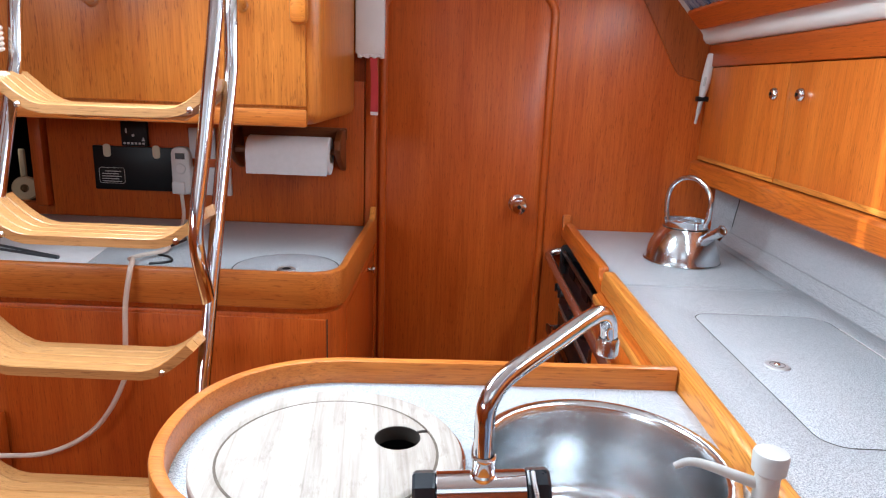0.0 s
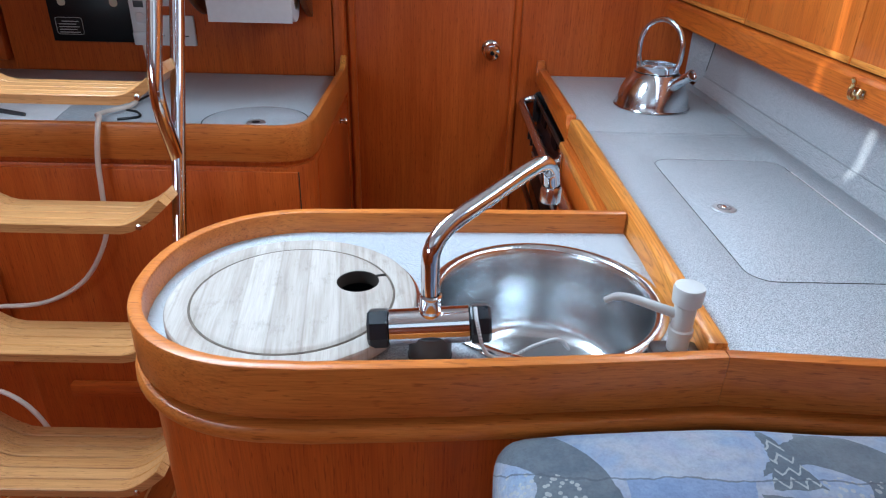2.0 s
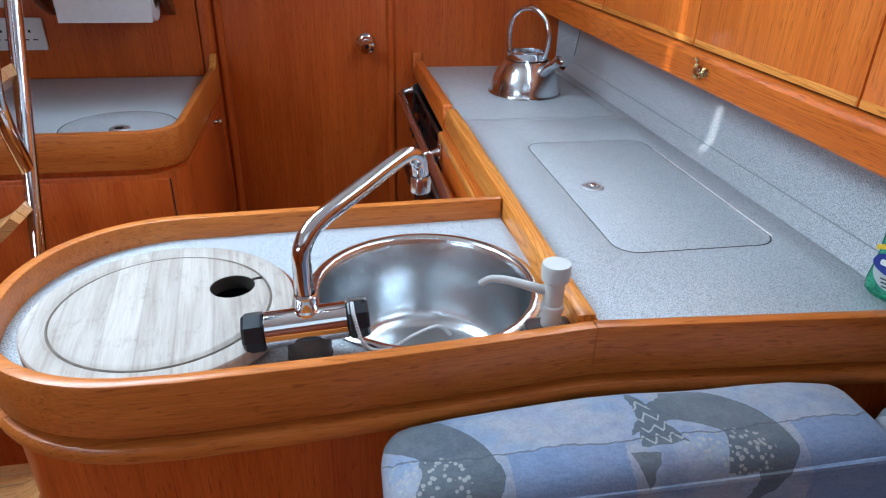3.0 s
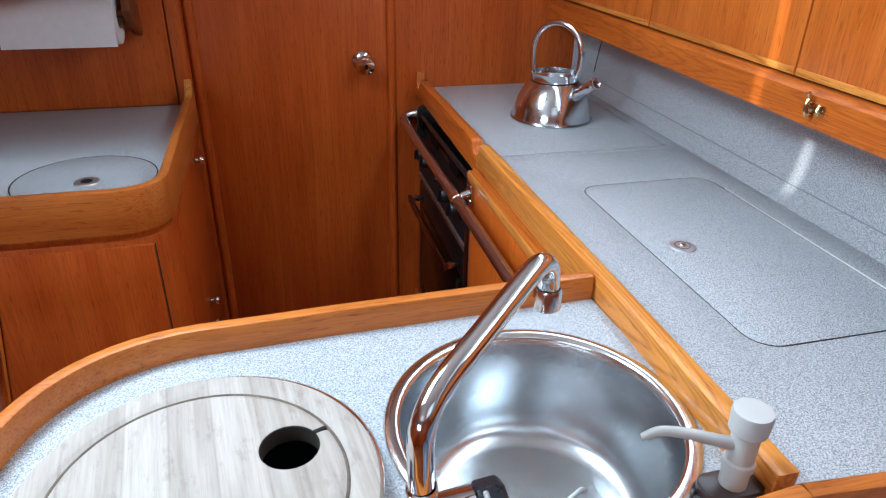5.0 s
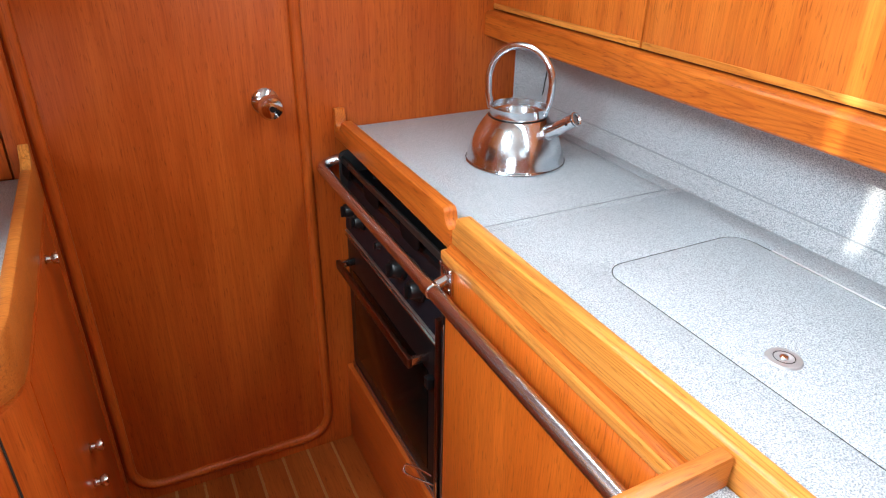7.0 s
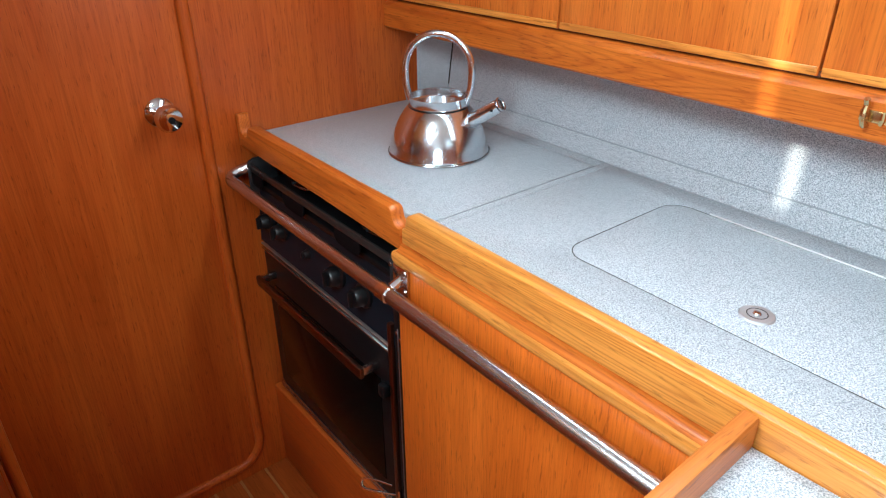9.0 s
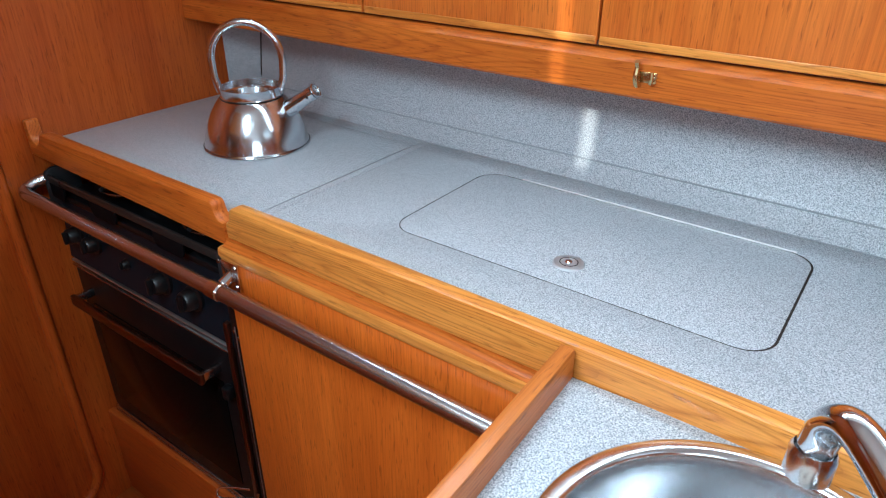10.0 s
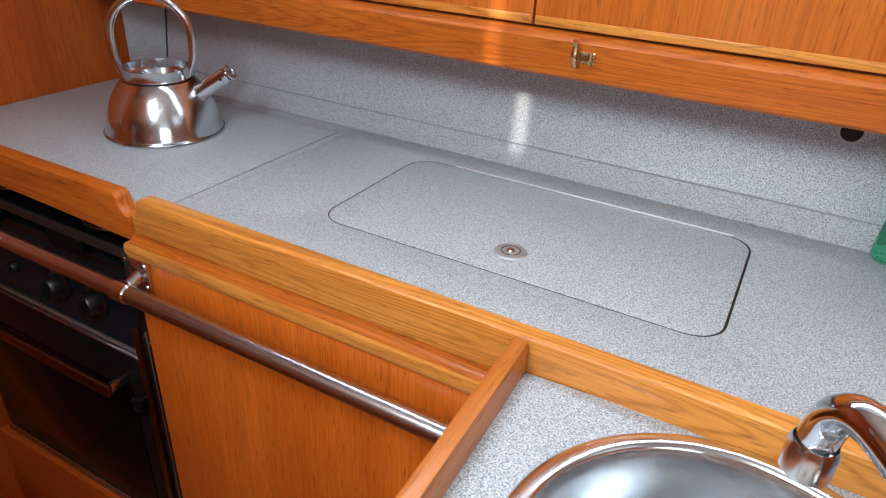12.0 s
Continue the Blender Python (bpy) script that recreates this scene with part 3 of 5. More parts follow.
# worktop in three flush pieces with an icebox lid let into it
LID = rounded(0.1376, 0.3944, -1.2780, -0.7765, 0.035)
LID_HOLE = rounded(0.1359, 0.3962, -1.2810, -0.7749, 0.037)
structure("worktop", slab([(0.018, -0.613), (0.450, -0.613), (0.450, -1.524), (0.018, -1.496)], [LID_HOLE], 0.850, TOP, 0.0004), grey,
          "speckled grey laminate galley worktop", "worktop")
structure("worktop_strip", slab([(0.018, -0.6124), (0.450, -0.6124), (0.450, -0.5968), (0.018, -0.5968)][::-1], [], 0.850, TOP, 0.001), grey, "narrow laminate strip between worktop and cooker cover", "worktop")
structure("worktop_back_strip", slab([(0.4215, -0.596), (0.450, -0.596), (0.450, -0.031), (0.4215, -0.031)], [], 0.850, TOP, 0.001), grey, "narrow laminate strip behind the cooker cover", "worktop")
structure("gap_filler", box(0.02, 0.449, -1.48, -0.04, 0.846, 0.862, 0.0), groove_dark, "dark gap beneath the worktop joints", "trim")
cover = thing("stove_cover", (0.22, -0.31, TOP), "lift-off grey laminate cover over the cooker", "worktop")
part("edging", box(0.018, 0.4195, -0.5963, -0.5948, 0.862, TOP + 0.0002, 0.0), joint_grey, cover, "thin grey edging strip")
part("cover_panel", slab([(0.018, -0.5946), (0.4195, -0.5946), (0.4195, -0.0315), (0.018, -0.0315)], [], 0.862, TOP + 0.0008, 0.0012), grey, cover)
lid = thing("icebox_lid", (0.266, -1.03, TOP), "rectangular laminate icebox lid with rounded corners", "lid")
part("lid_panel", slab(LID, [], 0.863, TOP - 0.0002, 0.0004), grey, lid)
# no seal: the gap's shade is put in as a near-black ring
part("lid_gap_shade", slab(rounded(0.1360, 0.3961, -1.2809, -0.7750, 0.037), [LID], 0.863, TOP - 0.0003, 0.0), groove_dark, lid, "dark ring filled in for the shade of the gap round the lid")
lock = part("flush_lock", lathe([(0, 0.0012), (0.004, 0.0012), (0.006, 0.0022), (0.013, 0.0026), (0.0190, 0.0022), (0.0205, 0.0005), (0.0205, -0.004), (0, -0.004)], (0.192, -1.027, TOP), 32), lock_metal, lid, "round flush steel lock")
part("lock_button", lathe([(0, 0.0052), (0.0040, 0.0046), (0.0052, 0.0030), (0.0052, 0.001)], (0.192, -1.027, TOP), 20), polished, lock)
part("lock_ring", tube([(x, y, TOP + 0.0024) for x, y in circle(0.192, -1.027, 0.0115, 32)], 0.0006, 6, None, True), black_plastic, lock)
part("hinge_edge", box(0.3950, 0.3968, -1.255, -0.84, TOP - 0.004, TOP + 0.0020, 0.0007), hinge_alloy, lid, "bright metal hinge edge")

# splash-back with a cove at its foot
SPLASH = [(0.448, TOP - 0.01), (0.448, TOP + 0.0005), (0.473, TOP + 0.029), (0.479, TOP + 0.038), (0.505, 1.10), (0.53, 1.10), (0.53, TOP - 0.01)]
structure("backsplash", slab([(a, b) for a, b in SPLASH], [], 0.112, 1.56, 0.0, UPRIGHT), grey, "grey laminate splash-back with a sloping cove at its foot", "wall")
structure("backsplash_end", slab([(0.448, -0.032), (0.494, -0.104), (0.50, -0.104), (0.53, -0.032)], [], TOP + 0.0005, 1.075), grey,
          "short slanted laminate return against the bulkhead", "wall")
structure("corner_strip", slab([(0.4790, 0.924), (0.4985, 1.062), (0.503, 1.062), (0.484, 0.924)], [], 0.1085, 0.1115, 0.0, UPRIGHT), groove_dark, "dark joint strip in the splash-back corner", "trim")
structure("backsplash_gap", box(0.505, 0.53, -0.113, -0.1035, TOP, 1.075, 0.0), groove_dark, "dark joint in the splash-back corner", "trim")
# faint shade of the cove's upper crease, drawn as a grey strip
structure("cove_edge", box(0.4722, 0.4755, -1.53, -0.112, TOP + 0.0285, TOP + 0.0304, 0.0), joint_grey, "thin grey line drawn in for the crease along the top of the cove", "trim")
structure("cove_joint", box(0.4462, 0.4488, -1.545, -0.112, TOP - 0.002, TOP + 0.0008, 0.0), joint_grey, "thin grey joint at the foot of the splash-back", "trim")
socket_hole = thing("backsplash_outlet", (0.49, -1.350, 1.016), "small round black outlet with a grey rim in the splash-back", "outlet")
tilt = toward((-1, 0, 0.12))
part("rim", lathe([(0.0130, 0.001), (0.0130, 0.003), (0.0155, 0.003), (0.0168, 0.001), (0.0168, -0.004)], (0.4930, -1.350, 1.016), 28, tilt), cream_plastic, socket_hole)
part("dark_hole", lathe([(0, 0.0012), (0.0132, 0.0012), (0.0132, -0.004)], (0.4930, -1.350, 1.016), 28, tilt), groove_dark, socket_hole)
clipd = thing("cable_clip", (0.49, -0.23, 1.03), "tiny dark clip under the wall cupboard", "clip")
part("clip_body", box(0.484, 0.497, -0.240, -0.222, 1.026, 1.040, 0.003), black_plastic, clipd)

# fiddle board along the galley front, with the finger notch by the cooker
def notch_board(pts, x=-0.005):
    return slab(pts, [], 0.0, 0.024, 0.004, Matrix.Translation((x, 0, 0)) @ SIDEWAYS)


def arc(cy, cz, r, a0, a1, steps=6):
    return [(cy + r * math.cos(radians(a0 + (a1 - a0) * k / steps)), cz + r * math.sin(radians(a0 + (a1 - a0) * k / steps))) for k in range(steps + 1)]


stove_fid = [(-0.031, 0.862), (-0.031, 0.926)] + arc(-0.040, 0.922, 0.006, 60, 170) + arc(-0.062, 0.902, 0.015, 0, -150) + arc(-0.088, 0.902, 0.009, 20, 90) + \
            [(-0.20, 0.9105), (-0.56, RIM)] + arc(-0.5635, RIM - 0.010, 0.010, 90, 185, 5) + [(-0.5765, 0.8935), (-0.5815, 0.8880), (-0.587, 0.8858), (-0.5925, 0.8852), (-0.5925, 0.850)]
fid1 = thing("stove_fiddle", (0, -0.3, 0.86), "varnished wooden fiddle board in front of the cooker cover", "fiddle rail")
part("board", notch_board(stove_fid), fiddle_y, fid1)
main_fid = [(-0.5930, 0.8620), (-0.5930, 0.8852), (-0.597, 0.8868), (-0.6005, 0.8905), (-0.6025, 0.8960)] + arc(-0.6135, RIM - 0.010, 0.010, 0, 90, 5) + [(-1.4745, RIM), (-1.4745, 0.8620)]
fid2 = thing("counter_fiddle", (0, -1.0, 0.86), "golden wooden fiddle board edging the galley worktop", "fiddle rail")
part("board", notch_board(main_fid, -0.002), gold_y, fid2)
part("inner_lip", box(0.0222, 0.0262, -1.47, -0.60, TOP + 0.0004, RIM - 0.010, 0.002), gold_y, fid2)

# ---- peninsula with the sinks ----
NEAR, FAR = -1.533, -1.130
cx, cy, rx, ry = -0.455, (NEAR + FAR) / 2, 0.215, (FAR - NEAR) / 2
bend = [(cx - rx * abs(math.cos(radians(a))) ** 0.86, cy + ry * math.copysign(abs(math.sin(radians(a))) ** 0.92, math.sin(radians(a)))) for a in range(84, -85, -6)]
U = [(-0.006, -1.114), (-0.20, -1.120), (-0.34, -1.124), (-0.43, -1.129)] + bend + [(-0.43, -1.5335), (-0.27, -1.525), (-0.09, -1.510), (0.012, -1.500)]
END = [(0.022, -1.5005), (0.13, -1.508), (0.30, -1.521), (0.70, -1.553)]
U_ALL = U + END
pen = thing("sink_peninsula", (-0.3, -1.32, 0), "rounded teak peninsula holding two round sinks", "cabinet")
part("body", moulding(U_ALL, [(0.010, 0.0), (0.026, 0.0), (0.026, 0.8475), (0.0135, 0.8475), (0.0135, 0.830), (0.010, 0.828)]), wood("peninsula_teak", "z", TEAK_D, TEAK_L), pen)
part("bead", moulding(U_ALL, [(0.004, 0.812), (0.014, 0.810), (0.014, 0.836), (0.005, 0.836), (-0.001, 0.834), (-0.0045, 0.829), (-0.005, 0.822), (-0.002, 0.815)]), penin_x, pen, "rounded bead running round the edge")
part("fiddle", moulding(U, soft_profile(0.0, 0.017, 0.8465, RIM, 0.0045, 0.002)), penin_x, pen, "raised golden fiddle round the sinks")
part("end_fiddle", moulding([(0.0125, -1.500)] + END, soft_profile(0.0, 0.017, 0.8465, RIM, 0.0045, 0.002)), penin_x, pen, "fiddle across the end of the worktop")
inner = offset_line(U, 0.0155)
S1, S2, RS = (-0.156, -1.331), (-0.471, -1.350), 0.148
structure("sink_worktop", slab(inner[::-1], [circle(*S1, RS - 0.006), circle(*S2, RS - 0.006)], 0.848, PEN, 0.0), grey, "lower speckled grey worktop around the sinks", "worktop")


def sink(x, y, inside):
    s = thing("round_sink", (x, y, PEN), "round steel-rimmed sink let into the grey worktop", "sink", "round sinks")
    prof = [(RS - 0.0108, PEN - 0.001), (RS - 0.013, PEN - 0.006), (RS - 0.0145, PEN - 0.092),
            (RS - 0.0165, PEN - 0.110), (RS - 0.022, PEN - 0.125), (RS - 0.031, PEN - 0.134), (RS - 0.046, PEN - 0.139), (0.03, PEN - 0.141), (0.028, PEN - 0.146), (0, PEN - 0.147)]
    part("bowl", lathe(prof, (x, y, 0), 72), inside, s, "", 50)
    part("rim", lathe([(RS + 0.0065, PEN + 0.0003), (RS + 0.0070, PEN + 0.0022), (RS + 0.0050, PEN + 0.0042), (RS, PEN + 0.0056), (RS - 0.0055, PEN + 0.0058), (RS - 0.0090, PEN + 0.0040), (RS - 0.0105, PEN + 0.0005), (RS - 0.0115, PEN - 0.004)], (x, y, 0), 72), polished, s, "broad polished rim", 60)
    part("drain", lathe([(0.006, 0.003), (0.022, 0.003), (0.028, 0.001), (0.028, -0.004), (0, -0.004)], (x, y, PEN - 0.1425), 28), polished, s)
    return s


sink(*S1, steel)
# bowl coloured black to stand for the dark beneath the cutting board
sink(*S2, black_enamel)

# cutting board lying over the second sink
BX, BY, BZ = -0.472, -1.371, 0.8842
board = thing("cutting_board", (BX, BY, BZ), "bleached round wooden cutting board lying over the second sink", "cutting board")


def board_mesh():
    hole = circle(0.073, 0.033, 0.0265, 36)
    b = slab(circle(0, 0, 0.112, 96), [hole], 0.0, 0.024, 0.0)
    ring = [(0.112, 0.024), (0.1155, 0.0234), (0.1172, 0.0214), (0.1195, 0.0200), (0.1220, 0.0204), (0.1245, 0.0226), (0.1266, 0.0240), (0.142, 0.024), (0.1455, 0.0228), (0.147, 0.020), (0.147, 0.004), (0.145, 0.0), (0.112, 0.0)]
    b = join(b, lathe(ring, (0, 0, 0), 96))
    bmesh.ops.transform(b, matrix=Matrix.Translation((BX, BY, BZ)) @ Matrix.Diagonal((1.02, 1.02, 0.75, 1)), verts=b.verts)
    return b


part("disc", board_mesh(), board_wood, board)
# brown of the groove, with the groove's shadow mixed into the colour
part("juice_groove", tube([(x, y, BZ + 0.0147) for x, y in circle(BX, BY, 0.1219, 96)], 0.0018, 8, None, True), plain("groove_brown_shade", (0.17, 0.13, 0.10), 0.8, 0, 0.5, 60), board, "brown groove line round the board, darkened for the groove's shadow")
# near-black liner that darkens the wall of the hole
part("hole_lining", lathe([(0.0267, 0.0177), (0.0260, 0.0171), (0.0260, 0.0), (0.0267, 0.0)], (BX + 0.0745, BY + 0.0337, BZ), 36), plain("hole_near_black", (0.035, 0.026, 0.02), 0.8), board, "near-black lining of the hole")
part("dark_notch", tube([(BX + 0.097, BY + 0.047, BZ + 0.0176), (BX + 0.108, BY + 0.051, BZ + 0.0176)], 0.0024, 8), groove_dark, board)

# mixer tap
TX, TY, TZ = -0.304, -1.458, 0.917
tap = thing("mixer_tap", (TX, TY, PEN), "chrome galley mixer tap with a swan spout", "tap")
part("base", lathe([(0.0250, PEN), (0.0250, PEN + 0.002), (0.0240, PEN + 0.003), (0.0240, TZ - 0.005), (0, TZ - 0.005)], (TX, TY, 0), 32), dark_grey_plastic, tap, "dark grey plastic pillar")
A, B = Vector((TX - 0.046, TY - 0.001, TZ - 0.003)), Vector((TX + 0.044, TY + 0.001, TZ + 0.003))
part("valve_body", rod(A, B, 0.0205, 40, None, 0.002), chrome, tap)
axis = (B - A).normalized()
def cap(name, at, way):
    part(name, lathe([(0, 0), (0.0212, 0), (0.0222, 0.002), (0.0222, 0.019), (0.020, 0.022), (0, 0.022)], at, 8, toward(way)), slate_plastic, tap, "dark faceted knob", 20)


cap("left_knob", A, -axis)
cap("right_knob", B, axis)
SP = spline([(TX, TY, TZ + 0.024), (TX - 0.001, TY + 0.001, TZ + 0.062), (TX + 0.001, TY + 0.004, TZ + 0.092), (TX + 0.018, TY + 0.020, TZ + 0.113), (TX + 0.064, TY + 0.058, TZ + 0.132), (TX + 0.106, TY + 0.093, TZ + 0.148),
             (TX + 0.125, TY + 0.109, TZ + 0.151), (TX + 0.136, TY + 0.118, TZ + 0.140), (TX + 0.1395, TY + 0.121, TZ + 0.122)], 8)
part("spout", tube(SP, 0.0100, 18), chrome, tap)
part("collar", lathe([(0.0130, 0), (0.0130, 0.005), (0.0115, 0.007), (0.0115, 0.020), (0.0122, 0.021), (0.0122, 0.024), (0.0104, 0.026)], (TX, TY, TZ + 0.015), 28), chrome, tap)
part("aerator", lathe([(0, 0), (0.0105, 0), (0.0125, 0.002), (0.0125, 0.017), (0.0108, 0.021)], (TX + 0.1395, TY + 0.121, TZ + 0.099), 28), polished, tap, "short nozzle at the end of the spout")

chain = thing("plug_chain", (TX + 0.06, TY, TZ), "steel ball chain hanging from the tap into the sink", "chain")
line = spline([(TX + 0.048, TY - 0.004, TZ + 0.0255), (TX + 0.050, TY - 0.020, TZ + 0.016), (TX + 0.060, TY - 0.028, TZ - 0.014), (TX + 0.085, TY - 0.010, TZ - 0.034), (TX + 0.12, TY + 0.016, TZ - 0.035), (TX + 0.150, TY + 0.036, TZ - 0.040), (TX + 0.17, TY + 0.06, TZ - 0.07)], 10)
beads = bmesh.new()
for p in line:
    b2 = bmesh.new()
    bmesh.ops.create_icosphere(b2, subdivisions=1, radius=0.0025)
    bmesh.ops.translate(b2, vec=p, verts=b2.verts)
    join(beads, b2)
tagged(part("bead_string", beads, lock_metal, chain), kind="stuff")

# washing-up liquid pump let into the worktop
WX, WY = -0.026, -1.454
pump = thing("soap_pump", (WX, WY, PEN), "grey-white plastic soap pump standing beside the sink", "soap dispenser")
part("base_plate", slab(rounded(WX - 0.030, WX + 0.028, WY - 0.016, WY + 0.016, 0.012), [], PEN, PEN + 0.012, 0.002), brown_plastic, pump, "dark brown mounting plate")
part("pillar", lathe([(0.0118, PEN + 0.012), (0.0118, PEN + 0.031), (0.0135, PEN + 0.032), (0.0135, PEN + 0.039), (0.0118, PEN + 0.041), (0.0118, PEN + 0.071), (0, PEN + 0.071)], (WX, WY, 0), 32), cream_plastic, pump)
part("button", lathe([(0.013, PEN + 0.070), (0.0160, PEN + 0.073), (0.0170, PEN + 0.089), (0.0158, PEN + 0.093), (0, PEN + 0.094)], (WX, WY, 0), 32), cream_plastic, pump)
nz = spline([(WX, WY, PEN + 0.055), (WX - 0.025, WY + 0.006, PEN + 0.061), (WX - 0.052, WY + 0.014, PEN + 0.067), (WX - 0.070, WY + 0.020, PEN + 0.067), (WX - 0.082, WY + 0.024, PEN + 0.059)], 6)
part("nozzle", tube(nz, [0.0062 - 0.0028 * k / (len(nz) - 1) for k in range(len(nz))], 14), cream_plastic, pump)

# ---- cooker ----
groove_black = plain("matt_black", (0.004, 0.004, 0.005), 0.6)
groove_black.node_tree.nodes["Principled BSDF"].inputs["Specular IOR Level"].default_value = 0.1
knob_black = plain("knob_black", (0.005, 0.005, 0.006), 0.38)
blue_black = plain("blue_black_panel", (0.007, 0.012, 0.019), 0.4)
blue_black.node_tree.nodes["Principled BSDF"].inputs["Specular IOR Level"].default_value = 0.15
OX, OY0, OY1, OZ0, OZ1 = 0.004, -0.060, -0.575, 0.255, 0.815
stove = thing("gas_cooker", (0.2, -0.32, OZ0), "black gimballed gas cooker with an oven under the worktop", "cooker")
part("body", box(OX + 0.012, 0.38, OY1, OY0, OZ0, 0.775, 0.004), black_enamel, stove)
part("hob_plate", box(OX + 0.004, 0.38, OY1, OY0, 0.776, 0.790, 0.004), black_enamel, stove)
part("control_panel", slab([(0.0, 0.655), (0.014, 0.655), (0.014, 0.776), (0.010, 0.776)], [], -OY0, -OY1, 0.0, UPRIGHT), blue_black, stove, "blue-black control panel")
for y, z, size in ((-0.108, 0.716, 0.95), (-0.170, 0.716, 0.95), (-0.270, 0.706, 0.5), (-0.385, 0.712, 1.1), (-0.470, 0.712, 1.1)):
    prof = [(0, 0), (0.021, 0), (0.021, 0.006), (0.017, 0.008), (0.0155, 0.022), (0.013, 0.025), (0, 0.025)]
    kn = part("control_knob", lathe([(r * size, h * size) for r, h in prof], (OX + 0.002, y, z), 24, toward((-1, 0, 0.1))), knob_black, stove)
    part("grip", box(OX - 0.030 * size, OX - 0.018 * size, y - 0.0035, y + 0.0035, z - 0.012 * size, z + 0.014 * size, 0.002), knob_black, kn)
part("panel_trim", box(OX - 0.006, OX + 0.010, OY1 + 0.032, OY0, 0.646, 0.650, 0.0015), satin, stove, "bright strip below the controls")
part("panel_trim", box(OX - 0.007, OX + 0.010, OY1 + 0.032, OY0, 0.636, 0.639, 0.0012), rail_metal, stove)
odoor = part("oven_door", box(OX - 0.004, OX + 0.011, OY1 + 0.030, OY0 - 0.004, OZ0 + 0.022, 0.633, 0.004), black_enamel, stove)
part("glass", box(OX - 0.006, OX - 0.003, OY1 + 0.065, OY0 - 0.04, OZ0 + 0.06, 0.560, 0.001), oven_glass, odoor, "dark oven window")
HY0, HY1, HZ = -0.104, -0.512, 0.580
hand = part("handle", box(OX - 0.046, OX - 0.036, HY1, HY0, HZ - 0.002, HZ + 0.020, 0.003), dark_bronze, odoor, "dark bronze handle bar")
for y in (HY0 - 0.006, HY1 + 0.006):
    part("handle_arm", box(OX - 0.040, OX - 0.002, y - 0.005, y + 0.005, HZ + 0.002, HZ + 0.018, 0.002), rail_metal, hand)
part("door_latch", box(OX - 0.020, OX - 0.0035, -0.541, -0.523, 0.540, 0.566, 0.004), black_plastic, stove)
for z in (OZ0 + 0.004, OZ0 + 0.016):
    part("bottom_bar", box(OX - 0.006, OX + 0.006, OY1, OY0, z - 0.004, z + 0.004, 0.002), rail_metal, stove, "bright bar under the oven door")
part("side_bar", box(OX - 0.010, OX + 0.008, OY1 + 0.018, OY1 + 0.029, OZ0 + 0.006, 0.700, 0.003), dark_bronze, stove, "upright bronze bar beside the oven door")
strip = part("side_strip", box(OX - 0.005, OX + 0.008, OY1 - 0.007, OY1 + 0.014, OZ0 + 0.01, 0.770, 0.002), black_enamel, stove)
part("bright_line", box(OX - 0.0065, OX - 0.0048, OY1 + 0.0015, OY1 + 0.0032, OZ0 + 0.02, 0.700, 0.0005), satin, strip, "thin bright edge")
for y, z in ((OY1 + 0.006, 0.690), (OY1 - 0.003, 0.680), (OY1 - 0.002, 0.300)):
    part("screw", lathe([(0, 0.002), (0.003, 0.0015), (0.0036, 0)], (OX - 0.005, y, z), 10, toward((-1, 0, 0))), polished, strip)
fence = part("pan_fence", box(OX - 0.009, OX - 0.003, OY1 + 0.006, OY0, 0.815, 0.830, 0.002), guard_metal, stove, "dark metal guard bar along the hob")
for a, b in ((-0.062, -0.115), (-0.205, -0.285), (-0.395, -0.475)):
    lobe = [(a, 0.8155), (a, 0.798), (a - 0.004, 0.791), (a - 0.012, 0.787), (b + 0.012, 0.787), (b + 0.004, 0.791), (b, 0.798), (b, 0.8155)]
    part("fence_plate", slab(lobe, [], 0.0, 0.003, 0.0, Matrix.Translation((OX - 0.0075, 0, 0)) @ SIDEWAYS), groove_black, fence)
for y in (OY0 - 0.004, OY1 + 0.004):
    ge = part("guard_end", slab([(OX - 0.012, 0.748), (OX + 0.05, 0.748), (OX + 0.05, 0.842), (OX + 0.002, 0.840), (OX - 0.008, 0.836), (OX - 0.012, 0.826)], [], -y - 0.004, -y + 0.004, 0.0015, UPRIGHT), black_iron, stove)
    part("screw", lathe([(0, 0.002), (0.003, 0.0015), (0.0036, 0)], (OX - 0.012, y, 0.820), 10, toward((-1, 0, 0))), polished, ge)
for y in (-0.19, -0.445):
    bur = part("burner", lathe([(0, 0.012), (0.024, 0.012), (0.030, 0.006), (0.036, 0.004), (0.038, 0)], (0.105, y, 0.798), 28), rail_metal, stove)
    for k in range(6):
        a = radians(60 * k + 15)
        ca, sa = math.cos(a), math.sin(a)
        part("pan_support", rod((0.105 + 0.022 * ca, y + 0.022 * sa, 0.828), (0.105 + 0.092 * ca, y + 0.092 * sa, 0.830), 0.0034, 8), black_iron, bur)
    part("support_ring", tube([(a, b, 0.812) for a, b in circle(0.105, y, 0.070, 32)], 0.0032, 8, None, True), rail_metal, bur)
wire = spline([(OX - 0.008, -0.545, OZ0 + 0.050), (OX - 0.03, -0.520, OZ0 + 0.052), (OX - 0.045, -0.500, OZ0 + 0.053), (OX - 0.048, -0.490, OZ0 + 0.058), (OX - 0.040, -0.485, OZ0 + 0.064), (OX - 0.025, -0.505, OZ0 + 0.066), (OX - 0.008, -0.535, OZ0 + 0.066)], 6)
part("wire_catch", tube(wire, 0.0022, 8), polished, stove, "bent wire catch at the foot")
part("wire_catch", tube([(OX - 0.01, -0.560, OZ0 + 0.075), (OX - 0.012, -0.562, OZ0 + 0.03), (OX - 0.02, -0.570, OZ0 - 0.01)], 0.0028, 8), polished, stove)

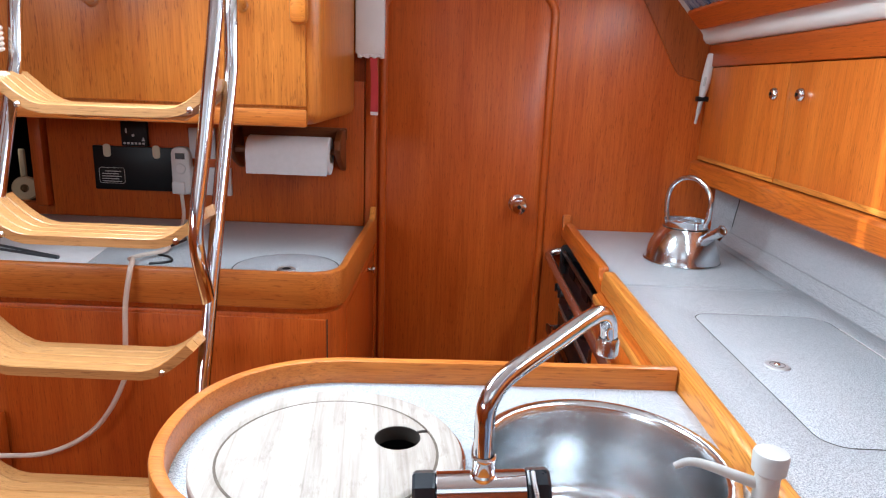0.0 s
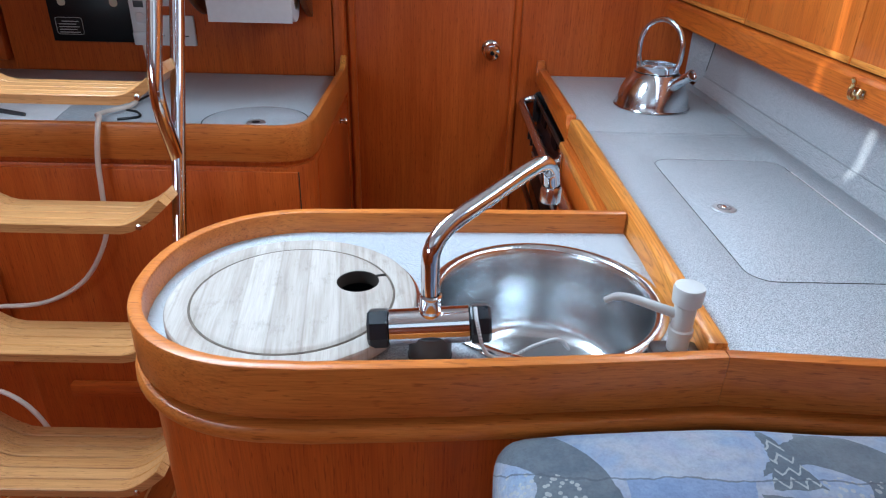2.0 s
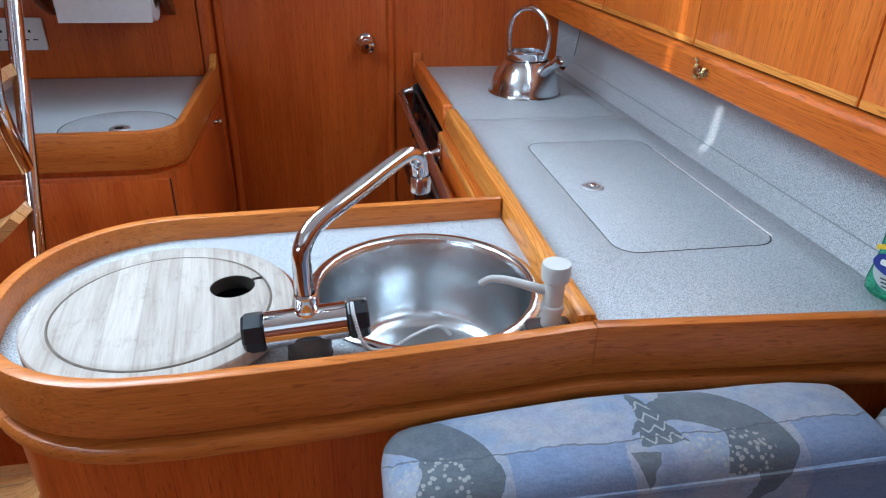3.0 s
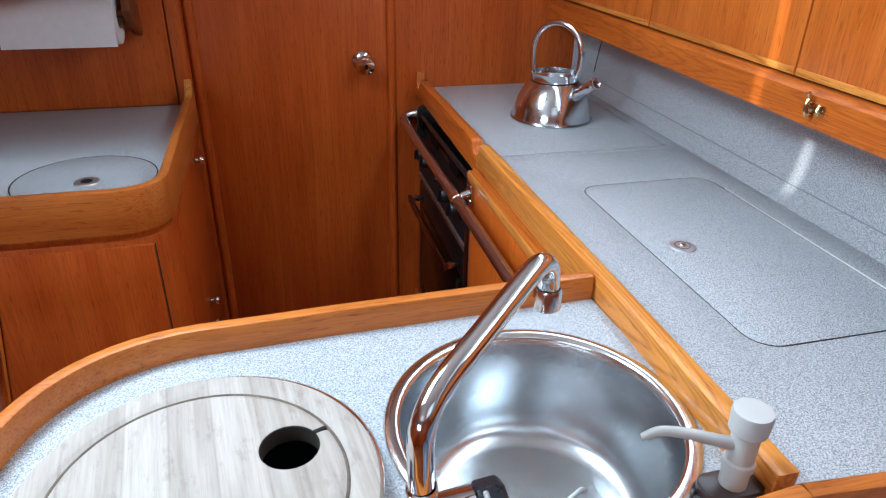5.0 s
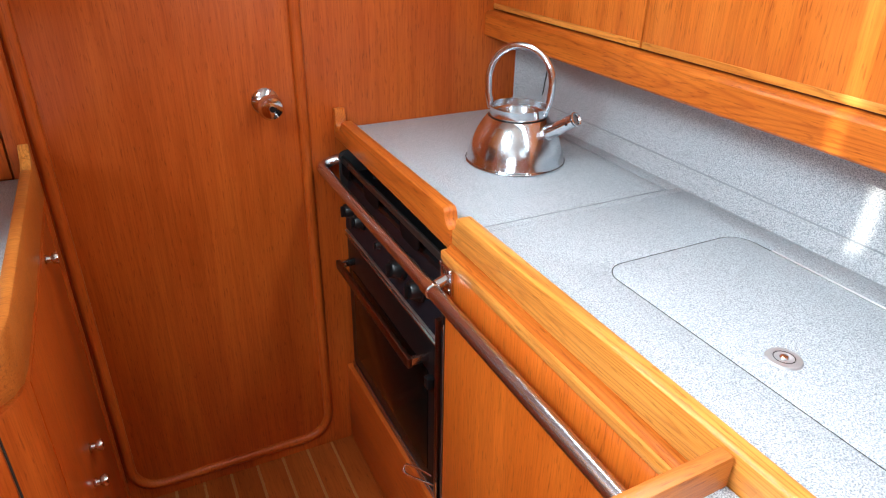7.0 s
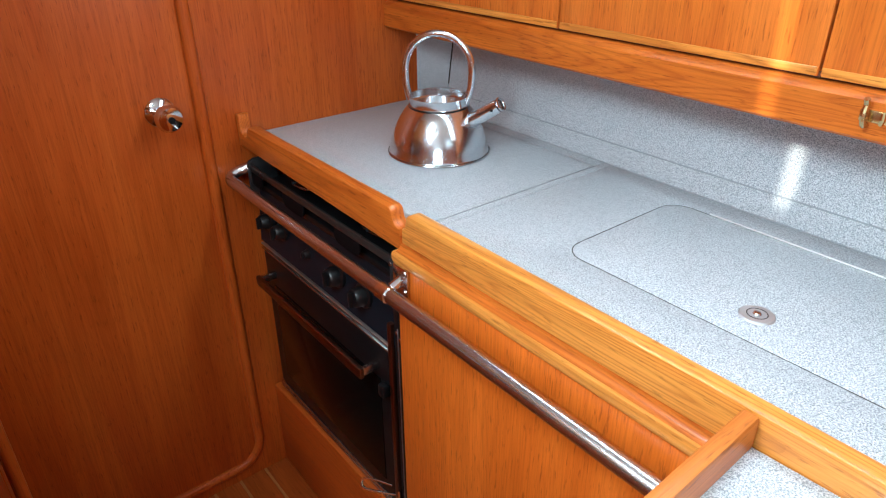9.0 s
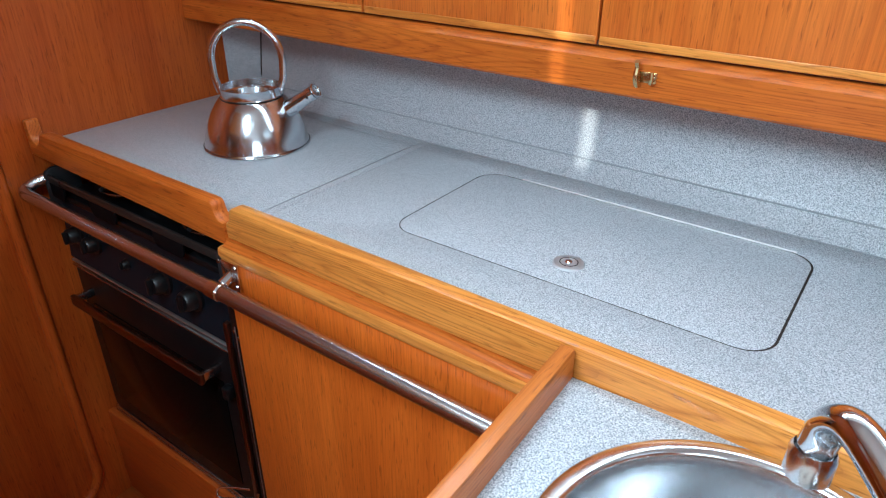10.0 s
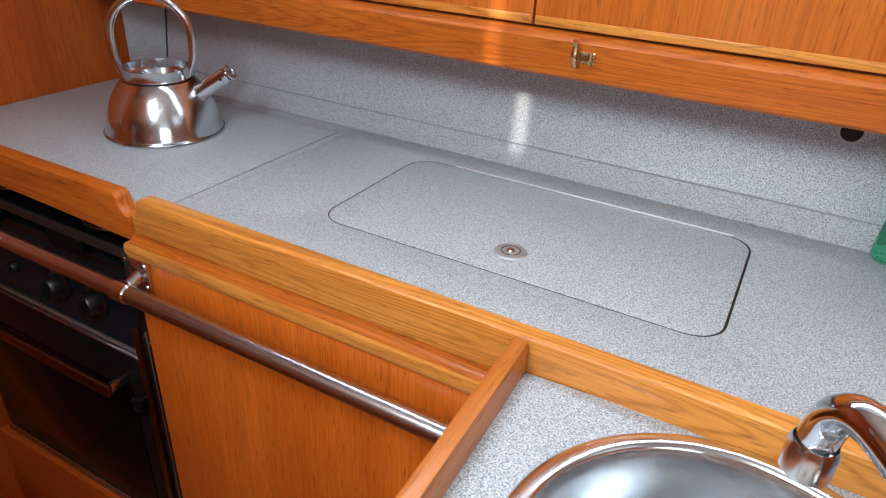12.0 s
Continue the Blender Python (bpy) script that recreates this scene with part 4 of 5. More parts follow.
# safety rail in front of cooker and cupboard
rail = thing("grab_rail", (-0.044, -0.6, 0.80), "stainless safety rail in front of the cooker", "rail")
RX, RZ = -0.044, 0.802
path = spline([(0.0, -0.050, RZ + 0.016), (-0.018, -0.043, RZ + 0.010), (-0.036, -0.044, RZ + 0.002), (RX, -0.062, RZ), (RX, -0.10, RZ)], 6) + [Vector((RX, -0.60, RZ)), Vector((RX, -1.16, RZ - 0.002))]
part("tube", tube(path, 0.0115, 18), rail_metal, rail)
part("collar", rod((RX, -0.596, RZ), (RX, -0.622, RZ), 0.0135, 20, None, 0.002), polished, rail)
part("bracket", rod((RX, -0.609, RZ), (-0.012, -0.609, RZ + 0.012), 0.0085, 16), chrome, rail)
part("foot_plate", box(-0.019, -0.0142, -0.628, -0.592, RZ - 0.012, RZ + 0.034, 0.002), polished, rail)
for z in (RZ - 0.004, RZ + 0.027):
    part("screw", lathe([(0, 0.002), (0.004, 0.0015), (0.005, 0)], (-0.019, -0.622, z), 12, toward((-1, 0, 0))), steel, rail)

# ---- kettle ----
KX, KY = 0.255, -0.357
kettle = thing("whistling_kettle", (KX, KY, TOP), "polished stainless steel stove kettle with an arched handle", "kettle")
prof = [(0.0, 0.002), (0.094, 0.002), (0.0966, 0.0030), (0.0966, 0.0042), (0.0944, 0.0056), (0.0936, 0.0075), (0.0912, 0.0180), (0.0874, 0.0320), (0.0820, 0.0470), (0.0750, 0.0620), (0.0660, 0.0765), (0.0578, 0.0870), (0.054, 0.0890)]
part("body", lathe([(r, TOP + h) for r, h in prof], (KX, KY, 0), 72), kettle_steel, kettle, "", 60)
part("collar", lathe([(0.0540, TOP + 0.088), (0.0545, TOP + 0.091), (0.0535, TOP + 0.092), (0.0535, TOP + 0.106), (0.0540, TOP + 0.107), (0.0520, TOP + 0.107), (0.0515, TOP + 0.094), (0.049, TOP + 0.092), (0.018, TOP + 0.090), (0, TOP + 0.0905)], (KX, KY, 0), 48), kettle_steel, kettle, "raised steel collar around the sunken lid")
part("collar_seam", tube([(x, y, TOP + 0.0895) for x, y in circle(KX, KY, 0.0548, 48)], 0.0009, 6, None, True), black_plastic, kettle)
part("base_seam", tube([(x, y, TOP + 0.0052) for x, y in circle(KX, KY, 0.0948, 60)], 0.0008, 6, None, True), black_plastic, kettle)
kd = Vector((0.40, -0.915, 0)).normalized()
kc = Vector((KX, KY, TOP))
hd = Vector((0.62, -0.785, 0)).normalized()
arch = [kc + hd * (0.062 * math.cos(radians(a))) + Vector((0, 0, 0.150 + 0.066 * math.sin(radians(a)))) for a in range(0, 181, 9)]
legs0 = [kc + hd * 0.050 + Vector((0, 0, 0.094)), kc + hd * 0.060 + Vector((0, 0, 0.122))]
legs1 = [kc - hd * 0.061 + Vector((0, 0, 0.122)), kc - hd * 0.054 + Vector((0, 0, 0.096))]
part("handle", tube(legs0 + arch + legs1, 0.0066, 16), kettle_steel, kettle)
sp0, sp1 = Vector((KX, KY, TOP + 0.066)) + kd * 0.064, Vector((KX, KY, TOP + 0.103)) + kd * 0.120
spout = part("spout", tube([sp0, sp0.lerp(sp1, 0.5), sp1], [0.0155, 0.0130, 0.0120], 24), kettle_steel, kettle)
sd = (sp1 - sp0).normalized()
part("whistle_rim", tube([sp1 + sd * 0.004 + sd.orthogonal().normalized() * (0.0115 * math.cos(a)) + sd.cross(sd.orthogonal().normalized()) * (0.0115 * math.sin(a)) for a in [2 * math.pi * k / 24 for k in range(24)]], 0.0022, 8, None, True), chrome, spout)
part("spout_mouth", lathe([(0, 0.002), (0.0110, 0.0022)], sp1, 20, toward(sd)), steel, spout)
part("spout_hole", lathe([(0, 0.0012), (0.0022, 0.0008), (0.0024, 0)], sp1 - sd * 0.010 + Vector((0, 0, -0.002)) + (kd.cross(Vector((0, 0, 1)))) * 0.0128, 10, toward(kd.cross(Vector((0, 0, 1))))), black_plastic, spout)

# ---- starboard wall cupboards ----
LX, LZ0, LZ1 = 0.380, 1.1105, 1.373
cup = thing("wall_cupboard", (0.5, -0.9, 1.06), "row of teak wall cupboards above the galley worktop", "cabinet")
part("carcass", box(0.399, 0.695, -3.0, -0.031, 1.058, 1.455, 0.0), teak_y, cup)
part("valance", slab([(0.362, 1.056), (0.366, 1.052), (0.396, 1.052), (0.396, 1.1075), (0.373, 1.1075), (0.367, 1.105), (0.362, 1.099)], [], 0.031, 3.0, 0.0, UPRIGHT), fiddle_y, cup, "golden board along the foot of the cupboards")
part("shadow_gap", box(0.3835, 0.3955, -3.0, -0.032, 1.1092, 1.1165, 0.0), brown_gap, cup)
part("top_rail", box(0.376, 0.398, -3.0, -0.031, 1.3752, 1.436, 0.004), teak_y, cup)
gaps = (-0.034, -0.522, -0.950, -1.360, -1.800, -2.30, -2.98)
for k, (a, b) in enumerate(zip(gaps, gaps[1:])):
    d = part("cupboard_door", box(LX, 0.3985, b + 0.0015, a - 0.0015, LZ0, LZ1, 0.0025), cup_z, cup)
    part("bottom_edge", box(LX - 0.0012, LX + 0.004, b + 0.003, a - 0.003, LZ0 + 0.001, LZ0 + 0.012, 0.001), gold_y, d)
    ky = (b + 0.052) if k % 2 == 0 else (a - 0.068)
    kb = part("door_knob", lathe([(0, 0.0), (0.013, 0.0), (0.0145, 0.003), (0.013, 0.008), (0.0095, 0.011), (0, 0.012)], (LX, ky, 1.307), 24, toward((-1, 0, 0))), polished, d, "oval steel push knob")
    part("button", lathe([(0, 0.003), (0.004, 0.002), (0.0045, 0)], (LX - 0.0118, ky, 1.307), 12, toward((-1, 0, 0))), black_plastic, kb)
catch = thing("brass_catch", (0.362, -1.027, 1.084), "small worn brass spring catch on the cupboard board", "catch")
part("plate", box(0.3595, 0.3618, -1.046, -1.014, 1.076, 1.090, 0.001), brass, catch)
part("hook", tube(spline([(0.360, -1.024, 1.072), (0.352, -1.023, 1.074), (0.350, -1.022, 1.086), (0.354, -1.021, 1.096), (0.350, -1.021, 1.104)], 5), 0.0036, 8), brass, catch)
part("hook", tube([(0.356, -1.040, 1.077), (0.352, -1.042, 1.083), (0.356, -1.040, 1.090)], 0.003, 8), brass, catch)
for y in (-1.042, -1.018):
    part("screw", lathe([(0, 0.0015), (0.0022, 0.001), (0.0026, 0)], (0.3594, y, 1.083), 10, toward((-1, 0, 0))), steel, catch)

# cabin side above the cupboards: white moulding, wooden pelmet, curtain
structure("cabin_side", slab([(0.372, 1.437), (0.362, 1.440), (0.352, 1.452), (0.350, 1.464), (0.20, 1.628), (0.20, 1.895), (0.69, 1.895), (0.69, 1.456), (0.40, 1.456), (0.40, 1.437)], [], 0.0385, 3.69, 0.0, UPRIGHT), white_liner,
          "white moulded cabin side sloping above the cupboards", "wall")
ux, uz, nx, nz_ = -0.675, 0.738, -0.738, -0.675
def on_side(s, o):
    return (0.350 + ux * s + nx * o, 1.464 + uz * s + nz_ * o)


structure("curtain_pelmet", slab([on_side(0.024, 0.001), on_side(0.024, 0.016), on_side(0.028, 0.019), on_side(0.082, 0.019), on_side(0.086, 0.015), on_side(0.086, 0.001)], [], 0.098, 3.6, 0.0, UPRIGHT), teak_y,
          "teak curtain rail along the cabin side", "trim")
cur = bmesh.new()
cols = []
for k in range(0, 420):
    y = -0.106 - k * 0.006
    w = 0.006 + 0.004 * math.sin(k * 0.9) + 0.002 * math.sin(k * 0.37)
    cols.append([cur.verts.new((on_side(s, w + 0.002)[0], y, on_side(s, w + 0.002)[1])) for s in (0.080, 0.12, 0.16, 0.20)])
for a, b in zip(cols, cols[1:]):
    for j in range(3):
        cur.faces.new((a[j], b[j], b[j + 1], a[j + 1]))
bmesh.ops.solidify(cur, geom=cur.faces[:], thickness=0.0012)
curtain = thing("window_curtain", (0.28, -1.3, 1.5), "gathered blue and white striped window curtain", "curtain")
part("cloth", cur, curtain_blue, curtain, "", 80)

# gas lighter in a clip on the bulkhead
lt = thing("gas_lighter", (0.365, -0.05, 1.30), "white gas lighter held in a black clip on the bulkhead", "lighter")
P0, P1 = Vector((0.378, -0.056, 1.412)), Vector((0.353, -0.056, 1.214))
dl = (P1 - P0).normalized()
part("grip", lathe([(0, 0), (0.010, 0.001), (0.0125, 0.006), (0.0135, 0.060), (0.0120, 0.100), (0.0085, 0.122), (0.007, 0.124)], P0, 20, toward(dl)), white_plastic, lt)
part("stem", lathe([(0.0068, 0.120), (0.0062, 0.165), (0.0040, 0.178), (0.0040, 0.199), (0, 0.200)], P0, 16, toward(dl)), cream_plastic, lt)
part("trigger", rod(P0 + dl * 0.066 + Vector((-0.006, -0.010, 0)), P0 + dl * 0.092 + Vector((-0.006, -0.011, 0)), 0.0035, 10, None, 0.001), cream_plastic, lt)
part("clip", box(0.350, 0.396, -0.064, BACK - 0.008, 1.278, 1.292, 0.003), black_plastic, lt, "black plastic spring clip")

# ---- chart table to port ----
NZ = 0.872
NAVP = [(-2.19, -0.700), (-0.655, -0.700), (-0.628, -0.696), (-0.602, -0.684), (-0.583, -0.664), (-0.573, -0.640), (-0.571, -0.615), (-0.571, -0.066)]
table = thing("chart_table", (-1.2, -0.38, 0), "teak chart table cabinet with a rounded corner", "cabinet")
part("base", moulding(NAVP, [(0.006, 0.0), (0.024, 0.0), (0.024, 0.826), (0.014, 0.826), (0.014, 0.814), (0.008, 0.812), (0.006, 0.806)]), teak_z, table)
part("fiddle", moulding(NAVP, soft_profile(0.0, 0.019, 0.826, 0.906, 0.006, 0.003)), penin_x, table, "golden fiddle board round the top")
part("fiddle_horn", slab([(-0.0665, 0.88), (-0.0665, 0.935), (-0.075, 0.934), (-0.10, 0.912), (-0.125, 0.904), (-0.125, 0.88)], [], 0.0, 0.017, 0.002, Matrix.Translation((-0.5885, 0, 0)) @ SIDEWAYS), gold_y, table)
fd = part("front_door", box(-1.32, -0.604, -0.6975, -0.690, 0.06, 0.803, 0.002), teak_z, table)
part("door_edge", box(-0.6035, -0.6020, -0.6955, -0.690, 0.06, 0.803, 0.0005), groove_dark, fd)
turn = part("turn_button", box(-0.738, -0.720, -0.714, -0.6978, 0.532, 0.552, 0.003), step_wood, fd, "pale wooden turn button")
part("button_leaf", box(-0.756, -0.722, -0.716, -0.706, 0.520, 0.532, 0.003), step_wood, turn)
side_door = part("side_door", box(-0.580, -0.5755, -0.60, -0.085, 0.08, 0.800, 0.001), teak_z, table)
for y, z in ((-0.233, 0.786), (-0.357, 0.477), (-0.416, 0.449)):
    k = part("side_knob", lathe([(0, 0), (0.007, 0), (0.0085, 0.002), (0.006, 0.004), (0.005, 0.010), (0.0095, 0.013), (0.0105, 0.018), (0.009, 0.022), (0, 0.0225)], (-0.5762, y, z), 20, toward((1, 0, 0))), polished, side_door, "small chrome knob")
part("batten", box(-1.222, -0.990, -0.722, -0.6978, 0.190, 0.226, 0.004), teak_x, table, "teak batten across the front")
part("side_block", box(-1.42, -1.325, -0.745, -0.6978, 0.30, 0.560, 0.006), teak_z, table)
inner_nav = offset_line(NAVP, 0.0185)
top_outline = [(-2.19, -0.0615)] + [tuple(p) for p in inner_nav[:-1]] + [(-0.5895, -0.0615)]
NLID = (-0.728, -0.538, 0.122)
structure("chart_table_top", slab(top_outline, [circle(NLID[0], NLID[1], NLID[2] + 0.0012, 64)], 0.846, NZ, 0.0008), grey, "grey laminate top of the chart table", "worktop")
nl = thing("round_locker_lid", (NLID[0], NLID[1], NZ), "round laminate lid let into the chart table", "lid")
part("disc", slab(circle(NLID[0], NLID[1], NLID[2] - 0.0012, 64), [], 0.852, NZ - 0.0003, 0.0008), grey, nl)
# near-black ring painted in for the shade of this gap too
part("lid_gap_shade", slab(circle(NLID[0], NLID[1], NLID[2] + 0.0011, 64), [circle(NLID[0], NLID[1], NLID[2] - 0.0011, 64)], 0.8515, NZ - 0.0004), groove_dark, nl, "dark ring standing for the shaded gap round the lid")
nk = part("flush_lock", lathe([(0, 0.001), (0.005, 0.001), (0.007, 0.0028), (0.0205, 0.0028), (0.022, 0.0005), (0.022, -0.003), (0, -0.003)], (-0.722, -0.560, NZ), 28), satin, nl, "round flush steel lock")
part("lock_centre", lathe([(0, 0.0032), (0.010, 0.003), (0.011, 0.002)], (-0.722, -0.560, NZ), 20), black_plastic, nk)
structure("lid_gap", slab(circle(NLID[0], NLID[1], NLID[2] + 0.004, 48), [], 0.840, 0.850), groove_dark, "dark gap below the round lid", "trim")

sheet = thing("paper_sheet", (-1.33, -0.43, NZ), "white sheet of paper lying on the chart table", "paper")
part("sheet", slab([(-1.52, -0.60), (-1.175, -0.60), (-1.235, -0.275), (-1.52, -0.33)], [], NZ + 0.0006, NZ + 0.0016), paper, sheet)
for a, b in (((-1.46, -0.46, NZ + 0.005), (-1.262, -0.545, NZ + 0.005)), ((-1.47, -0.485, NZ + 0.005), (-1.258, -0.553, NZ + 0.005))):
    pen_t = thing("pencil", a, "thin grey pencil lying on the paper", "pencil", "pencils on the paper")
    part("shaft", rod(a, b, 0.0035, 8), dark_grey_plastic, pen_t)
pn = thing("short_pen", (-1.29, -0.31, NZ + 0.006), "short dark brown pen standing by the paper", "pen")
part("barrel", rod((-1.284, -0.315, NZ + 0.002), (-1.284, -0.313, NZ + 0.02), 0.006, 12), brown_plastic, pn)

# items on the panel behind the chart table
PY = BACK - 0.0305
pocket = thing("instrument_board", (-1.295, PY, 1.02), "black instrument board with a rating plate", "instrument panel")
part("board", box(-1.416, -1.172, PY - 0.012, PY - 0.0005, 0.958, 1.088, 0.002), black_plastic, pocket)
for x in (-1.372, -1.225):
    tabp = part("cream_tab", slab(rounded(x - 0.011, x + 0.011, 1.056, 1.094, 0.009), [], 0.0, 0.002, 0.0, Matrix.Translation((0, PY - 0.0124, 0)) @ UPRIGHT), plain("cream_tab_paint", (0.66, 0.58, 0.42), 0.5), pocket)
plate = part("rating_plate", slab(rounded(-1.402, -1.322, 0.976, 1.026, 0.008), [], 0.0, 0.0012, 0.0, Matrix.Translation((0, PY - 0.0124, 0)) @ UPRIGHT), black_enamel, pocket)
part("plate_border", tube([(x, PY - 0.0140, z) for x, z in rounded(-1.400, -1.324, 0.978, 1.024, 0.007)], 0.0007, 6, None, True), pale_ink, plate)
for k in range(5):
    part("text_line", box(-1.392 + 0.010 * (k == 0), -1.334 - 0.008 * (k % 2), PY - 0.0145, PY - 0.0137, 1.0125 - 0.0075 * k, 1.0145 - 0.0075 * k, 0.0), pale_ink, plate)
gauge = thing("wind_instrument", (-1.287, PY, 1.13), "small black square instrument with faint markings", "instrument")
part("case", box(-1.326, -1.248, PY - 0.016, PY - 0.0005, 1.090, 1.168, 0.003), black_plastic, gauge)
part("mark", box(-1.311, -1.307, PY - 0.0168, PY - 0.0158, 1.128, 1.142, 0.0), pale_ink, gauge)
part("mark", lathe([(0, 0.0008), (0.004, 0.0008), (0.004, 0)], (-1.289, PY - 0.016, 1.122), 14, toward((0, -1, 0))), pale_ink, gauge)
part("mark", slab([(-1.264, 1.106), (-1.254, 1.106), (-1.259, 1.117)], [], 0.0, 0.0008, 0.0, Matrix.Translation((0, PY - 0.016, 0)) @ UPRIGHT), pale_ink, gauge)
for k in range(6):
    part("letter_bar", box(-1.319 + 0.0112 * k, -1.312 + 0.0112 * k, PY - 0.0168, PY - 0.0158, 1.0955, 1.1015, 0.0), pale_ink, gauge)
therm = thing("thermostat", (-1.15, PY, 1.04), "white plastic thermostat with a small grey display", "thermostat")
part("case", slab(rounded(-1.178, -1.122, 0.952, 1.094, 0.022), [], 0.0, 0.026, 0.004, Matrix.Translation((0, PY - 0.0005, 0)) @ UPRIGHT), white_plastic, therm)
part("display", box(-1.164, -1.136, PY - 0.0278, PY - 0.0262, 1.058, 1.076, 0.001), dark_grey_plastic, therm)
part("dial", lathe([(0, 0.004), (0.014, 0.0035), (0.016, 0)], (-1.150, PY - 0.0262, 1.030), 28, toward((0, -1, 0))), white_plastic, therm)
part("lower_box", box(-1.176, -1.138, PY - 0.036, PY - 0.026, 0.955, 0.992, 0.004), white_plastic, therm)
skt = thing("wall_socket", (-1.06, PY, 0.99), "white double wall socket on the teak panel", "socket")
part("face_plate", box(-1.150, -1.006, PY - 0.011, PY - 0.0005, 0.951, 1.035, 0.003), white_plastic, skt)
for cxs in (-1.042, -1.112):
    for dx, dz, w, h in ((0, 0.016, 0.003, 0.007), (-0.011, -0.006, 0.006, 0.003), (0.011, -0.006, 0.006, 0.003)):
        part("pin_slot", box(cxs + dx - w, cxs + dx + w, PY - 0.0116, PY - 0.0108, 0.985 + dz - h / 2, 0.985 + dz + h / 2, 0.0), black_plastic, skt)
    part("rocker", box(cxs - 0.005, cxs + 0.005, PY - 0.0135, PY - 0.0108, 1.016, 1.028, 0.001), white_plastic, skt)
sw = thing("light_switch", (-1.10, PY, 1.13), "white switch plate on the teak panel", "switch")
part("face_plate", box(-1.128, -1.050, PY - 0.010, PY - 0.0005, 1.060, 1.150, 0.003), white_plastic, sw)
part("rocker", box(-1.098, -1.084, PY - 0.013, PY - 0.0098, 1.092, 1.118, 0.002), white_plastic, sw)

holder = thing("paper_roll_holder", (-0.80, PY, 1.10), "dark teak holder for the kitchen paper", "holder")
dk = wood("dark_teak", "x", (0.16, 0.045, 0.015), (0.24, 0.075, 0.022))
part("backboard", box(-0.985, -0.660, PY - 0.012, PY - 0.0005, 1.130, 1.165, 0.003), dk, holder)
for x in (-0.975, -0.672):
    part("bracket", slab([(PY - 0.0005, 1.040), (PY - 0.0005, 1.162), (PY - 0.06, 1.160), (PY - 0.10, 1.135), (PY - 0.108, 1.110), (PY - 0.090, 1.085), (PY - 0.045, 1.058)], [], 0.0, 0.018, 0.003, Matrix.Translation((x - 0.009, 0, 0)) @ SIDEWAYS), dk, holder)
part("dowel", rod((-0.970, PY - 0.082, 1.102), (-0.676, PY - 0.082, 1.102), 0.009, 16), dk, holder)
roll = thing("kitchen_roll", (-0.80, PY - 0.082, 1.10), "roll of white kitchen paper on a teak holder", "paper roll")
part("paper", lathe([(0.021, 0), (0.051, 0.0), (0.053, 0.002), (0.053, 0.228), (0.051, 0.230), (0.021, 0.230), (0.021, 0)], (-0.924, PY - 0.082, 1.090), 48, toward((1, 0, 0))), paper, roll)
part("loose_sheet", slab([(-0.922, 1.040), (-0.696, 1.040), (-0.696, 1.088), (-0.922, 1.088)], [], 0.0, 0.0009, 0.0, Matrix.Translation((0, PY - 0.1342, 0)) @ UPRIGHT), paper, roll)
part("core", lathe([(0.0205, -0.001), (0.0205, 0.231), (0.0185, 0.231), (0.0185, -0.001)], (-0.924, PY - 0.082, 1.090), 28, toward((1, 0, 0))), plain("cardboard", (0.36, 0.26, 0.17), 0.8), roll)

blanket = thing("fire_blanket", (-0.59, -0.075, 1.45), "white fire blanket case with a red pull strap", "fire blanket")
part("case", box(-0.634, -0.552, -0.090, -0.0645, 1.375, 1.66, 0.006), white_plastic, blanket)
fold = bmesh.new()
for k in range(7):
    box(-0.628 + 0.0105 * k, -0.616 + 0.0105 * k, -0.087, -0.068, 1.364 + 0.003 * (k % 2), 1.378, 0.003, fold)
part("folded_cloth", fold, paper, blanket, "crumpled white cloth edge")
part("pull_strap", slab([(-0.592, 1.368), (-0.573, 1.368), (-0.568, 1.290), (-0.569, 1.214), (-0.590, 1.214), (-0.588, 1.290)][::-1], [], 0.0, 0.003, 0.0, Matrix.Translation((0, -0.080, 0)) @ UPRIGHT), red_strap, blanket, "red webbing strap")
part("strap_end", box(-0.5905, -0.5685, -0.0845, -0.0795, 1.206, 1.216, 0.001), paper, blanket)

# overhead locker behind the ladder
lk = thing("overhead_locker", (-1.3, -0.32, 1.2), "golden teak overhead locker behind the companionway ladder", "cabinet")
part("carcass", box(-2.19, -0.636, -0.574, -0.0655, 1.205, 1.895, 0.028, None, 5), pale_gold_z, lk)
part("bottom_rail", box(-2.19, -0.664, -0.588, -0.5745, 1.200, 1.238, 0.007), penin_x, lk)
ld = part("locker_door", box(-1.78, -0.666, -0.583, -0.5745, 1.244, 1.86, 0.003), pale_gold_z, lk)
part("pull", box(-0.694, -0.656, -0.612, -0.5832, 1.412, 1.56, 0.012), gold_x, ld, "rounded wooden pull")
part("rail_catch", box(-1.078, -1.066, -0.594, -0.5882, 1.206, 1.226, 0.002), brass, lk)

# gear in the berth opening
ring = thing("block_sheave", (-1.665, -0.01, 0.95), "cream wooden sheave leaning in the berth opening", "sheave")
part("wheel", lathe([(0.012, 0), (0.034, 0.0), (0.037, 0.004), (0.037, 0.018), (0.034, 0.022), (0.012, 0.022), (0.012, 0)], (-1.665, -0.012, 0.942), 28, toward((0.3, -1, 0.1))), plain("cream_wood", (0.52, 0.38, 0.20), 0.5), ring)
part("strap", box(-1.690, -1.672, 0.0, 0.012, 0.90, 1.06, 0.004), plain("cream_wood_b", (0.50, 0.40, 0.24), 0.5), ring)

# ---- companionway ladder ----
lad = thing("companionway_ladder", (-0.965, -1.0, 0), "stainless tube companionway ladder with curved ash treads", "ladder")
MID = -0.954


def lean(z):
    return -0.80 - (1.29 - z) * 0.40


